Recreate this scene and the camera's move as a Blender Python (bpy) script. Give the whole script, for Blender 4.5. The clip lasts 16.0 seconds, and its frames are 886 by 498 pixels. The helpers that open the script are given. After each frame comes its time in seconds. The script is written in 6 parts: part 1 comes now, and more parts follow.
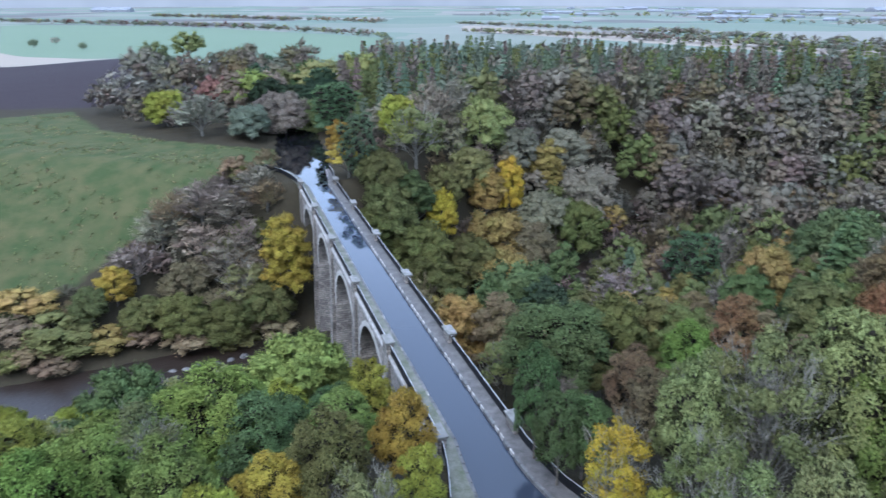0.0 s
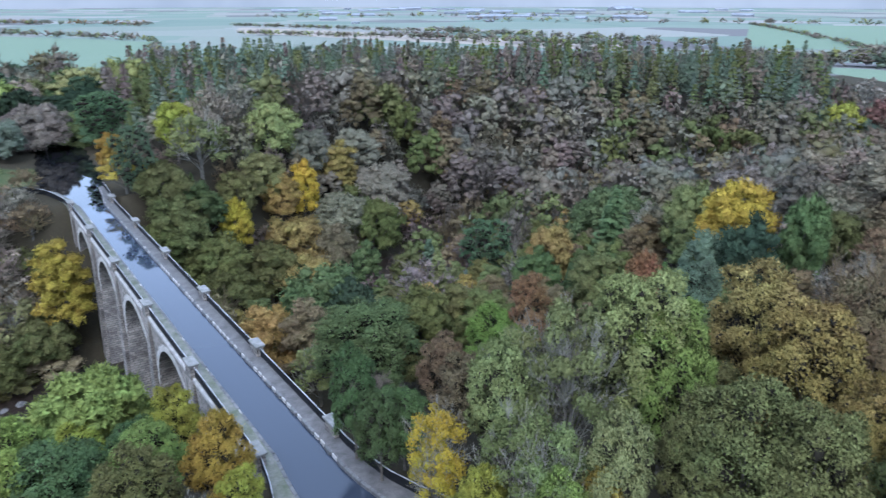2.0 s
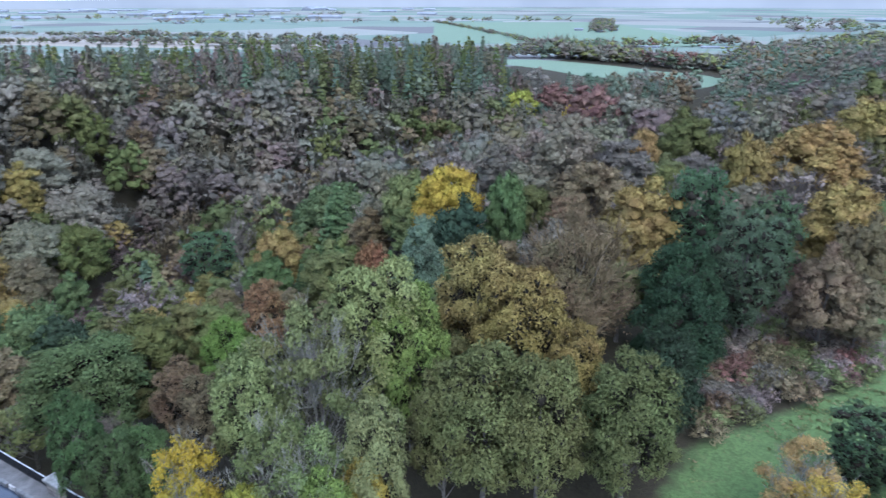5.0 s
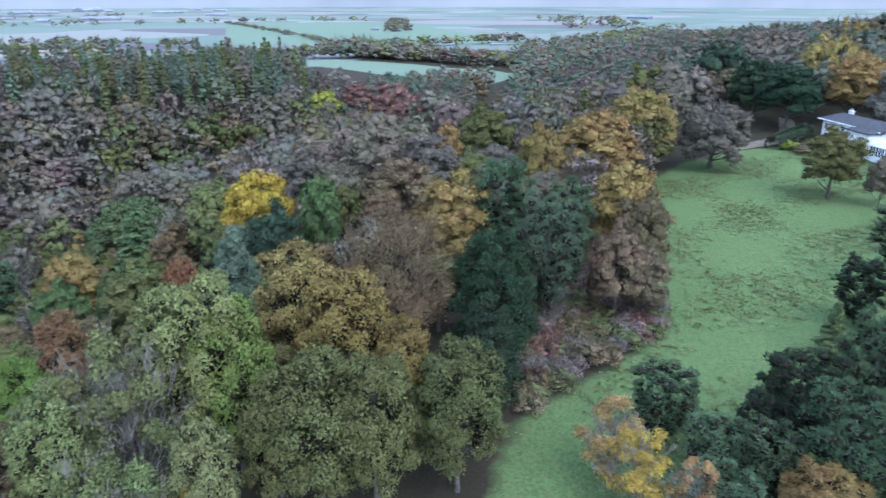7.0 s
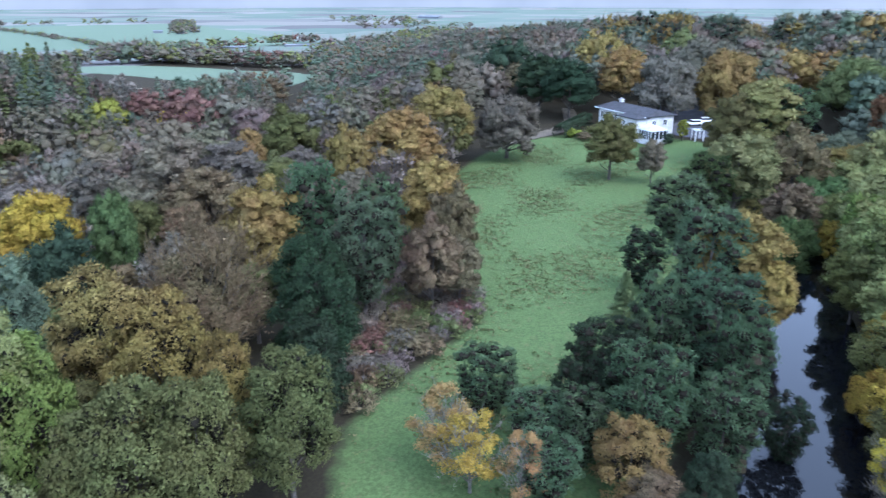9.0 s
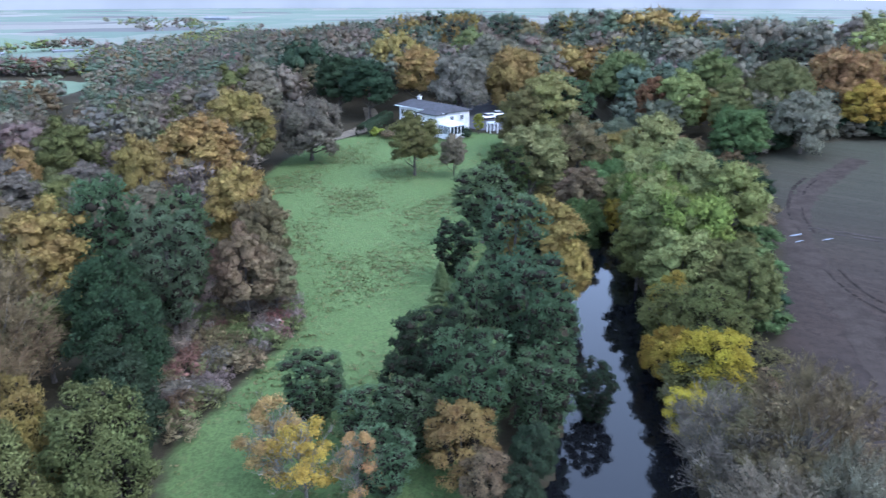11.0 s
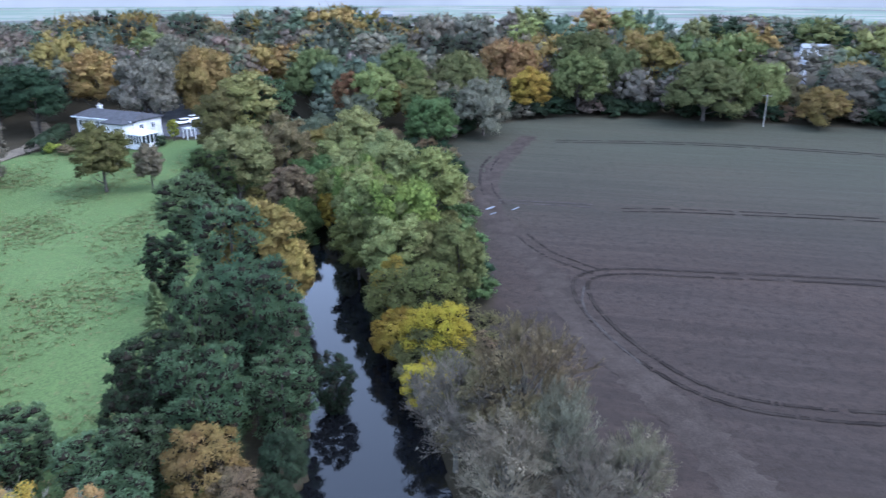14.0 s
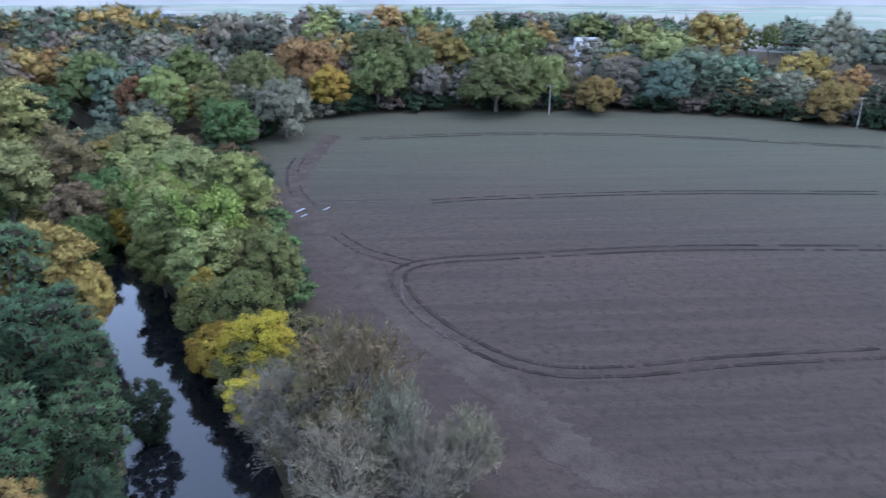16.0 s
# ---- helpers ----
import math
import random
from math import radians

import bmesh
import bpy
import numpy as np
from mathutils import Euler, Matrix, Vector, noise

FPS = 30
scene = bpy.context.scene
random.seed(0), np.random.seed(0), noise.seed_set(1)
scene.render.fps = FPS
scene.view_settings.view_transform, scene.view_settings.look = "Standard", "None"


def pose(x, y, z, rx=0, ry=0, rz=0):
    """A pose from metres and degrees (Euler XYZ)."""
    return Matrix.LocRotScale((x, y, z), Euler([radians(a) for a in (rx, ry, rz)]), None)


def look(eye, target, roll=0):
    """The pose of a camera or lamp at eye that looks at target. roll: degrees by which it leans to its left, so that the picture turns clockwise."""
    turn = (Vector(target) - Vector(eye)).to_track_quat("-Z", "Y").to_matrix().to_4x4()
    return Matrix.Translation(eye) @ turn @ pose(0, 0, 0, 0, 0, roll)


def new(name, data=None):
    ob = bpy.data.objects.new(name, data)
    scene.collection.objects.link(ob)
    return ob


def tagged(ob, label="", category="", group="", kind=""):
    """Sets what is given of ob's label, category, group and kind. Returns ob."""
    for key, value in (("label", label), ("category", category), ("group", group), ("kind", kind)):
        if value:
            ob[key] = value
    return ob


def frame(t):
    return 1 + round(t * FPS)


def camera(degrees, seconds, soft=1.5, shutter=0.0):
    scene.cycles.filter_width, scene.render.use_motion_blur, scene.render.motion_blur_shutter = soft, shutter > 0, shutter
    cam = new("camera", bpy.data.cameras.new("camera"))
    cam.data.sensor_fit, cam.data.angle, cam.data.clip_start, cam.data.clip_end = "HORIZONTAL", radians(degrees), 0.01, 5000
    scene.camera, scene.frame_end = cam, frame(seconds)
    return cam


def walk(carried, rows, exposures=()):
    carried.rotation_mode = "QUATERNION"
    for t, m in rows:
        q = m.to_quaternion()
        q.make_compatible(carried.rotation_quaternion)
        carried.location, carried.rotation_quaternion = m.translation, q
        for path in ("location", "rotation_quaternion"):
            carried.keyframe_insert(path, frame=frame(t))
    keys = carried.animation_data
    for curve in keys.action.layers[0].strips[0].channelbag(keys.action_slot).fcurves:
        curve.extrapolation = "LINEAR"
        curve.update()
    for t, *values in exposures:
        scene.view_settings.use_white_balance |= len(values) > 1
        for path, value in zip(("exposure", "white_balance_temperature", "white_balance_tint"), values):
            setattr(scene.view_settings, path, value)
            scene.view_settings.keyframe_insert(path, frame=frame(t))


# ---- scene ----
# ---- camera: a drone that hangs at one spot, 37 m over the canal, and turns to the right ----
EYE_Z = 37.0
cam = camera(64.6, 16.0, soft=1.3, shutter=0.5)
TURN = [(0.0, 0, -20.08), (0.5, -4.83, -20.06), (1.0, -9.35, -20.05), (1.5, -13.26, -20.03), (2.0, -17.14, -20.02), (2.5, -21.07, -20.02), (3.0, -24.94, -20.01),
        (3.5, -28.83, -20.0), (4.0, -32.7, -20.0), (6.5, -52.26, -20.0), (7.0, -56.25, -20.0), (7.5, -60.28, -20.0), (8.0, -64.26, -20.0), (8.5, -68.23, -20.0),
        (9.0, -72.2, -19.98), (11.5, -92.22, -19.97), (12.0, -96.21, -20.0), (12.5, -100.23, -20.02), (13.0, -104.23, -20.04), (13.5, -108.23, -20.08),
        (14.0, -112.24, -20.11), (14.5, -116.26, -20.13), (15.0, -120.19, -20.16), (15.5, -124.22, -20.21), (16.0, -128.23, -20.25)]
walk(cam, [(t, pose(0, 0, EYE_Z, 90 + tilt, 0, yaw)) for t, yaw, tilt in TURN], exposures=[(0, 0.71, 5120, 12), (7, 0.82, 4950, 14), (16, 0.91, 5060, 15.5)])

# ---- light: an overcast late-autumn sky ----
world = bpy.data.worlds.new("overcast_sky")
scene.world = world
world.use_nodes = True
nt = world.node_tree
sky = nt.nodes.new("ShaderNodeTexSky")
sky.sky_type, sky.sun_disc = "NISHITA", False
sky.sun_elevation, sky.sun_rotation = radians(52), radians(200)
sky.air_density, sky.dust_density, sky.ozone_density = 1.0, 4.0, 1.0
cloud = nt.nodes.new("ShaderNodeMix")   # a thin even cloud layer under the sky
cloud.data_type = "RGBA"
cloud.inputs[0].default_value = 0.6
cloud.inputs[7].default_value = (6.2, 6.9, 7.8, 1)
nt.links.new(sky.outputs[0], cloud.inputs[6])
nt.links.new(cloud.outputs[2], nt.nodes["Background"].inputs[0])
nt.nodes["Background"].inputs[1].default_value = 0.27
sun_data = bpy.data.lights.new("sun", "SUN")
sun_data.energy, sun_data.angle, sun_data.color = 1.0, radians(35), (1.0, 0.96, 0.9)
sun = new("sun", sun_data)
sun.matrix_world = look((0, 0, 200), (0 + math.sin(radians(20)) * 100, math.cos(radians(20)) * 100, 200 - 130))


# ---- materials ----
def mat(name, rough=0.8, spec=0.5):
    m = bpy.data.materials.new(name)
    m.use_nodes = True
    b = m.node_tree.nodes["Principled BSDF"]
    b.inputs["Roughness"].default_value = rough
    b.inputs["Specular IOR Level"].default_value = spec
    return m, m.node_tree, b


def node(t, kind, **values):
    n = t.nodes.new(kind)
    for k, v in values.items():
        if k in n.inputs:
            n.inputs[k].default_value = v
    return n


def noise_of(t, scale, detail=4, rough=0.6, source=None, dist=0.0):
    n = node(t, "ShaderNodeTexNoise", Scale=scale, Detail=detail, Roughness=rough, Distortion=dist)
    if source is None:
        g = t.nodes.new("ShaderNodeNewGeometry")
        source = g.outputs["Position"]
    t.links.new(source, n.inputs["Vector"])
    return n.outputs["Fac"]


def ramp(t, fac, stops):
    r = t.nodes.new("ShaderNodeValToRGB")
    el = r.color_ramp.elements
    while len(el) < len(stops):
        el.new(0.5)
    for e, (at, c) in zip(el, stops):
        e.position, e.color = at, (*c, 1) if len(c) == 3 else c
    t.links.new(fac, r.inputs[0])
    return r.outputs[0]


def mix(t, fac, a, b, how="MIX"):
    m = t.nodes.new("ShaderNodeMix")
    m.data_type, m.blend_type = "RGBA", how
    for value, slot in ((fac, 0), (a, 6), (b, 7)):
        if hasattr(value, "links"):
            t.links.new(value, m.inputs[slot])
        elif slot == 0:
            m.inputs[0].default_value = value
        else:
            m.inputs[slot].default_value = (*value, 1)
    return m.outputs[2]


def calc(t, how, a, b=None, c=None):
    m = t.nodes.new("ShaderNodeMath")
    m.operation = how
    for i, v in enumerate((a, b, c)):
        if v is None:
            continue
        if hasattr(v, "links"):
            t.links.new(v, m.inputs[i])
        else:
            m.inputs[i].default_value = v
    return m.outputs[0]


def bump(t, b, height, strength=0.3, dist=0.05):
    n = node(t, "ShaderNodeBump", Strength=strength, Distance=dist)
    t.links.new(height, n.inputs["Height"])
    t.links.new(n.outputs[0], b.inputs["Normal"])


def rough_surface(name, stops, scale, rough=0.85, fine=None, strength=0.3, dist=0.03, spec=0.3):
    """A colour that wanders between stops, with fine grain and relief."""
    m, t, b = mat(name, rough, spec)
    n = noise_of(t, scale, 5)
    col = ramp(t, n, stops)
    f = noise_of(t, fine or scale * 14, 3)
    col = mix(t, 0.5, col, ramp(t, f, [(0.25, (0.45, 0.45, 0.45)), (0.75, (1.35, 1.35, 1.35))]), "MULTIPLY")
    t.links.new(col, b.inputs["Base Color"])
    bump(t, b, f, strength, dist)
    return m


def leaf_material(name, through_light=0.3, tone_from="", grain=2.4, uneven=0.36, contrast=0.85, bumpy=0.7):
    """Foliage: the tree's own tone, drifting over boughs, clumps and single leaves, with leaf-sized light and shade."""
    m, t, b = mat(name, 0.8, 0.06)
    info = t.nodes.new("ShaderNodeAttribute" if tone_from else "ShaderNodeObjectInfo")
    if tone_from:
        info.attribute_name = tone_from
    geo = t.nodes.new("ShaderNodeNewGeometry")
    clump = noise_of(t, 0.5, 2, 0.6, geo.outputs["Position"])
    broad = noise_of(t, 0.13, 2, 0.5, geo.outputs["Position"])
    leaf = noise_of(t, grain, 3, 0.75, geo.outputs["Position"])
    hue = t.nodes.new("ShaderNodeHueSaturation")
    t.links.new(info.outputs["Color"], hue.inputs["Color"])
    t.links.new(calc(t, "MULTIPLY_ADD", calc(t, "MULTIPLY_ADD", broad, 1.4, clump), 0.042, 0.4496), hue.inputs["Hue"])
    t.links.new(calc(t, "MULTIPLY_ADD", geo.outputs["Random Per Island"], uneven, 1.02 - uneven / 2), hue.inputs["Value"])
    tone = ramp(t, clump, [(0.3, (0.82, 0.82, 0.82)), (0.7, (1.18, 1.18, 1.18))])
    col = mix(t, 0.8, hue.outputs[0], tone, "MULTIPLY")
    col = mix(t, contrast, col, ramp(t, leaf, [(0.32, (0.62, 0.62, 0.62)), (0.5, (1.0, 1.0, 1.0)), (0.7, (1.45, 1.45, 1.4))]), "MULTIPLY")
    t.links.new(col, b.inputs["Base Color"])
    soft = t.nodes.new("ShaderNodeAttribute")   # the way the leaf mass faces
    soft.attribute_name = "soft"
    turn = t.nodes.new("ShaderNodeVectorTransform")
    turn.vector_type, turn.convert_from, turn.convert_to = "NORMAL", "OBJECT", "WORLD"
    t.links.new(soft.outputs["Vector"], turn.inputs[0])
    relief = node(t, "ShaderNodeBump", Strength=bumpy, Distance=0.22)
    t.links.new(leaf, relief.inputs["Height"])
    t.links.new(turn.outputs[0], relief.inputs["Normal"])
    t.links.new(relief.outputs[0], b.inputs["Normal"])
    tr = t.nodes.new("ShaderNodeBsdfTranslucent")
    t.links.new(relief.outputs[0], tr.inputs["Normal"])
    t.links.new(col, tr.inputs["Color"])
    ms = t.nodes.new("ShaderNodeMixShader")
    ms.inputs[0].default_value = through_light
    t.links.new(b.outputs[0], ms.inputs[1])
    t.links.new(tr.outputs[0], ms.inputs[2])
    t.links.new(ms.outputs[0], t.nodes["Material Output"].inputs["Surface"])
    return m


LEAF = leaf_material("autumn_leaf", 0.22)
NEEDLE = leaf_material("needle", 0.1, "", 3.4)
# weaker tone contrast paints in how haze flattens distant crowns
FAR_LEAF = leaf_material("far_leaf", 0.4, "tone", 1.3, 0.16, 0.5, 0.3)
TWIG = leaf_material("twig", 0.0, "", 0.8)
BARK = rough_surface("bark", [(0.3, (0.05, 0.042, 0.034)), (0.7, (0.13, 0.115, 0.095))], 2.0, 0.9, 20)

# near-black brown for crown cores: paints the shade inside a crown
CROWN_SHADE = rough_surface("painted_inner_shade", [(0.3, (0.013, 0.0115, 0.008)), (0.7, (0.032, 0.028, 0.02))], 1.2, 0.95, 8, 0.3, 0.03, 0.04)
PALE_TWIG = rough_surface("pale_twig", [(0.3, (0.12, 0.112, 0.086)), (0.7, (0.24, 0.225, 0.175))], 0.8, 0.9, 12)
PALE_BARK = rough_surface("pale_bark", [(0.3, (0.07, 0.064, 0.05)), (0.7, (0.16, 0.148, 0.118))], 2.0, 0.9, 20)


def water_material(name, base, rough, ripple, scale):
    m, t, b = mat(name, rough, 0.5)
    b.inputs["Base Color"].default_value = (*base, 1)
    b.inputs["IOR"].default_value = 1.4
    bump(t, b, noise_of(t, scale, 3), ripple, 0.05)
    return m


CANAL_WATER = water_material("canal_water", (0.005, 0.0055, 0.0065), 0.0, 0.006, 1.2)
# lighter, bluer base colour stands in for sky reflected along the aqueduct
TROUGH_WATER = water_material("trough_water_sky_tint", (0.026, 0.032, 0.044), 0.012, 0.006, 1.2)
RIVER_WATER = water_material("river_water", (0.022, 0.016, 0.012), 0.3, 0.9, 1.6)
RIVER_WATER.node_tree.nodes["Principled BSDF"].inputs["Specular IOR Level"].default_value = 0.3


def stone_material(name, light, dark, course=0.38, length=0.85):
    m, t, b = mat(name, 0.9, 0.25)
    tex = t.nodes.new("ShaderNodeTexCoord")
    br = node(t, "ShaderNodeTexBrick", Scale=1.0)
    br.inputs["Brick Width"].default_value, br.inputs["Row Height"].default_value = length, course
    br.inputs["Mortar Size"].default_value, br.inputs["Bias"].default_value = 0.03, 0.0
    br.inputs["Color1"].default_value, br.inputs["Color2"].default_value = (0.75, 0.75, 0.75, 1), (1.25, 1.22, 1.18, 1)
    br.inputs["Mortar"].default_value = (0.35, 0.34, 0.33, 1)
    sep = t.nodes.new("ShaderNodeSeparateXYZ")
    t.links.new(tex.outputs["Object"], sep.inputs[0])
    com = t.nodes.new("ShaderNodeCombineXYZ")
    t.links.new(calc(t, "ADD", sep.outputs[0], sep.outputs[1]), com.inputs[0])
    t.links.new(sep.outputs[2], com.inputs[1])
    t.links.new(com.outputs[0], br.inputs["Vector"])
    n = noise_of(t, 0.35, 6, 0.65, tex.outputs["Object"])
    base = ramp(t, n, [(0.3, dark), (0.62, light)])
    col = mix(t, 1.0, base, br.outputs["Color"], "MULTIPLY")
    streak = noise_of(t, 2.2, 5, 0.7, tex.outputs["Object"])
    col = mix(t, ramp(t, streak, [(0.52, (0, 0, 0)), (0.75, (0.6, 0.6, 0.6))]), col, (0.33, 0.31, 0.27))
    t.links.new(col, b.inputs["Base Color"])
    bump(t, b, br.outputs["Fac"], 0.6, -0.03)
    return m


STONE = stone_material("weathered_sandstone", (0.22, 0.2, 0.175), (0.075, 0.068, 0.06))
COPING = rough_surface("coping_stone", [(0.3, (0.22, 0.21, 0.19)), (0.7, (0.42, 0.4, 0.37))], 1.5, 0.85, 18)
PATH = rough_surface("cobbled_towpath", [(0.3, (0.06, 0.056, 0.052)), (0.7, (0.125, 0.117, 0.108))], 0.9, 0.8, 9, 0.6, 0.03)
MOSSY_PATH = rough_surface("mossy_towpath", [(0.35, (0.075, 0.085, 0.05)), (0.65, (0.16, 0.152, 0.128))], 0.9, 0.85, 9, 0.6, 0.03)
IRON, _t, _b = mat("dark_painted_iron", 0.7, 0.2)
_b.inputs["Base Color"].default_value = (0.009, 0.009, 0.01, 1)
RAIL_TOP = rough_surface("worn_pale_rail", [(0.3, (0.22, 0.22, 0.22)), (0.7, (0.45, 0.45, 0.44))], 0.8, 0.5, 6, 0.1)


def ground_material():
    m, t, b = mat("land", 0.95, 0.06)
    def att(name):
        a = t.nodes.new("ShaderNodeAttribute")
        a.attribute_name = name
        return a.outputs["Fac"]

    wob = calc(t, "MULTIPLY_ADD", noise_of(t, 0.45, 5, 0.65), 6.0, -3.0)
    fine = noise_of(t, 3.0, 4, 0.7)
    mid = noise_of(t, 0.22, 4)
    tiny = noise_of(t, 9.0, 3, 0.7)
    # woodland litter and rough bank
    col = mix(t, mid, (0.022, 0.018, 0.013), (0.042, 0.034, 0.022))
    col = mix(t, ramp(t, fine, [(0.4, (0, 0, 0)), (0.7, (1, 1, 1))]), col, (0.04, 0.036, 0.02))

    def lay(col, name, new_col, edge=0.6):
        f = calc(t, "ADD", att(name), calc(t, "MULTIPLY", wob, edge))
        k = t.nodes.new("ShaderNodeMapRange")
        k.inputs[1].default_value, k.inputs[2].default_value = -0.8, 0.8
        t.links.new(f, k.inputs[0])
        return mix(t, k.outputs[0], col, new_col)

    # far country: patchwork of fields, paled and greyed by haze put in the colour
    geo = t.nodes.new("ShaderNodeNewGeometry")
    cells = node(t, "ShaderNodeTexVoronoi", Scale=0.0042, Randomness=0.85)
    cells.distance = "CHEBYCHEV"
    t.links.new(geo.outputs["Position"], cells.inputs["Vector"])
    sep = t.nodes.new("ShaderNodeSeparateColor")
    t.links.new(cells.outputs["Color"], sep.inputs[0])
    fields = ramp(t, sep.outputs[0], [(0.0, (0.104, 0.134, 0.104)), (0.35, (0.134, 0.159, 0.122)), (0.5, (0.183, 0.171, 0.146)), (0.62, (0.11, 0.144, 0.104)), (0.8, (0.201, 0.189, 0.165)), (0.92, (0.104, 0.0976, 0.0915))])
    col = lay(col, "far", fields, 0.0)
    # far grass is greyer than the meadow, with haze painted in
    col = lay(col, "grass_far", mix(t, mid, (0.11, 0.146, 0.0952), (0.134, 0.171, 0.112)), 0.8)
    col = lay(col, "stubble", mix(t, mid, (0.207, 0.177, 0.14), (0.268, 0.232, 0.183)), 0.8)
    # meadow: wet green grass with brown tussocks
    grass = mix(t, mid, (0.08, 0.124, 0.04), (0.11, 0.155, 0.056))
    rough = noise_of(t, 1.1, 4, 0.7)
    grass = mix(t, ramp(t, fine, [(0.35, (0.75, 0.75, 0.75)), (0.6, (0, 0, 0))]), grass, (0.05, 0.068, 0.026))
    grass = mix(t, ramp(t, rough, [(0.55, (0, 0, 0)), (0.75, (0.7, 0.7, 0.7))]), grass, (0.125, 0.122, 0.056))
    col = lay(col, "meadow", grass, 0.45)
    past = mix(t, ramp(t, mid, [(0.35, (0, 0, 0)), (0.65, (1, 1, 1))]), (0.036, 0.054, 0.019), (0.074, 0.073, 0.031))
    past = mix(t, ramp(t, fine, [(0.45, (0, 0, 0)), (0.75, (0.6, 0.6, 0.6))]), past, (0.068, 0.064, 0.034))
    col = lay(col, "pasture", past, 0.8)
    # drilled soil: fine rows, damp patches, the first green of a crop
    rows = t.nodes.new("ShaderNodeMapping")
    rows.vector_type = "TEXTURE"
    rows.inputs["Rotation"].default_value = (0, 0, radians(55.5))
    rows.inputs["Scale"].default_value = (40, 0.8, 1.0)
    g2 = t.nodes.new("ShaderNodeNewGeometry")
    t.links.new(g2.outputs["Position"], rows.inputs["Vector"])
    drill = noise_of(t, 1.0, 4, 0.7, rows.outputs[0])
    soil = mix(t, mid, (0.029, 0.022, 0.018), (0.041, 0.0315, 0.026))
    soil = mix(t, ramp(t, drill, [(0.35, (0, 0, 0)), (0.7, (0.5, 0.5, 0.5))]), soil, (0.052, 0.042, 0.036))
    soil = mix(t, ramp(t, tiny, [(0.5, (0, 0, 0)), (0.8, (0.5, 0.5, 0.5))]), soil, (0.06, 0.05, 0.043))
    damp = noise_of(t, 0.035, 4, 0.6)
    soil = mix(t, ramp(t, damp, [(0.42, (0, 0, 0)), (0.62, (0.55, 0.55, 0.55))]), soil, (0.046, 0.033, 0.026))
    clod = noise_of(t, 0.9, 5, 0.75)
    soil = mix(t, ramp(t, clod, [(0.3, (0.75, 0.75, 0.75)), (0.52, (0, 0, 0))]), soil, (0.015, 0.012, 0.0102))
    wide = t.nodes.new("ShaderNodeMapping")   # broad passes of the seed drill
    wide.vector_type = "TEXTURE"
    wide.inputs["Rotation"].default_value = (0, 0, radians(55.5))
    wide.inputs["Scale"].default_value = (60, 3.2, 1.0)
    t.links.new(g2.outputs["Position"], wide.inputs["Vector"])
    soil = mix(t, ramp(t, noise_of(t, 1.0, 5, 0.75, wide.outputs[0]), [(0.4, (0.55, 0.55, 0.55)), (0.6, (0, 0, 0))]), soil, (0.024, 0.019, 0.016))
    crop = calc(t, "MULTIPLY", att("crop"), calc(t, "MULTIPLY_ADD", drill, 0.9, 0.1))
    soil = mix(t, crop, soil, (0.056, 0.067, 0.041))
    col = lay(col, "plough", soil, 0.3)
    col = lay(col, "dark", mix(t, mid, (0.026, 0.02, 0.022), (0.036, 0.028, 0.029)), 0.5)
    t.links.new(col, b.inputs["Base Color"])
    bump(t, b, fine, 0.8, 0.12)
    return m


LAND = ground_material()

# ---- the lie of the land ----
AX0, AXD, AXN = (3.0, 52.4), (-0.3136, 0.9495), (0.9495, 0.3136)   # aqueduct: near end, way along, way across
BAY, BAYS = 18.0, 5
RIVER_Z = -22.4
# river: x, y, width of the valley side beyond it, width of the side on the camera's bank
RIVER = [(-420, 20, 70, 60), (-140, 66, 80, 55), (-66, 92, 78, 70), (-32, 108, 50, 78), (-10, 117, 24, 84), (6, 127, 26, 90),
         (40, 150, 45, 95), (90, 178, 55, 120), (130, 180, 60, 120), (175, 148, 70, 95), (240, 150, 90, 90), (330, 190, 100, 90), (620, 330, 110, 110)]
CANAL_FAR = [(-25.2, 137.9, 2.1), (-28, 146, 3.2), (-32.5, 160, 5.5), (-37, 178, 5.0), (-43, 205, 4.5), (-54, 250, 4.5), (-80, 330, 4.5), (-150, 430, 4.5)]
CANAL_NEAR = [(3.0, 52.4, 2.1), (5.4, 44.5, 2.8), (9.5, 33, 4.0), (18, 16, 4.8), (30, 0, 5.2), (44, -12.5, 5.0), (58, -15, 4.2), (75, -18, 3.9), (90, -19.2, 3.7),
              (103, -21.5, 3.6), (128, -26.5, 3.6), (146, -30, 3.6), (180, -36, 3.6), (260, -40, 3.6), (420, -40, 3.6)]
MEADOW = [(187.5, 17.5), (184, 24), (175, 34), (158, 41), (139, 42), (117, 38), (96, 33), (84, 27), (80.5, 23), (76, 18.6), (71, 18.6), (64, 20.5), (59, 21.5), (48, 24), (38, 21.5), (30, 12), (40, 0), (62, -5), (84, -8), (110, -11), (136, -12), (158, -12), (180, -9), (184, 0)]
PLOUGH = [(155, -65), (164, -75), (169, -90), (168.5, -104), (158.5, -124), (148, -141), (135, -163), (120, -182), (102, -197.5), (74, -211.5), (20, -226), (-90, -200), (-90, -40), (0, -42), (20, -31), (38, -28), (52, -29.5), (62, -32), (70, -35), (86, -42), (102, -48.5), (130, -58), (146, -63)]
PASTURE = [(-38, 158), (-47, 150), (-58, 138), (-66, 128), (-76, 112), (-92, 100), (-140, 84), (-240, 70), (-320, 210), (-134, 214), (-120, 228), (-96, 195), (-72, 179), (-50, 171), (-41, 174)]
DARK = [(-118, 236), (-146, 231), (-330, 300), (-420, 420), (-250, 417), (-240, 470), (-236, 540), (-172, 455), (-84, 362), (-76, 330), (-90, 290)]

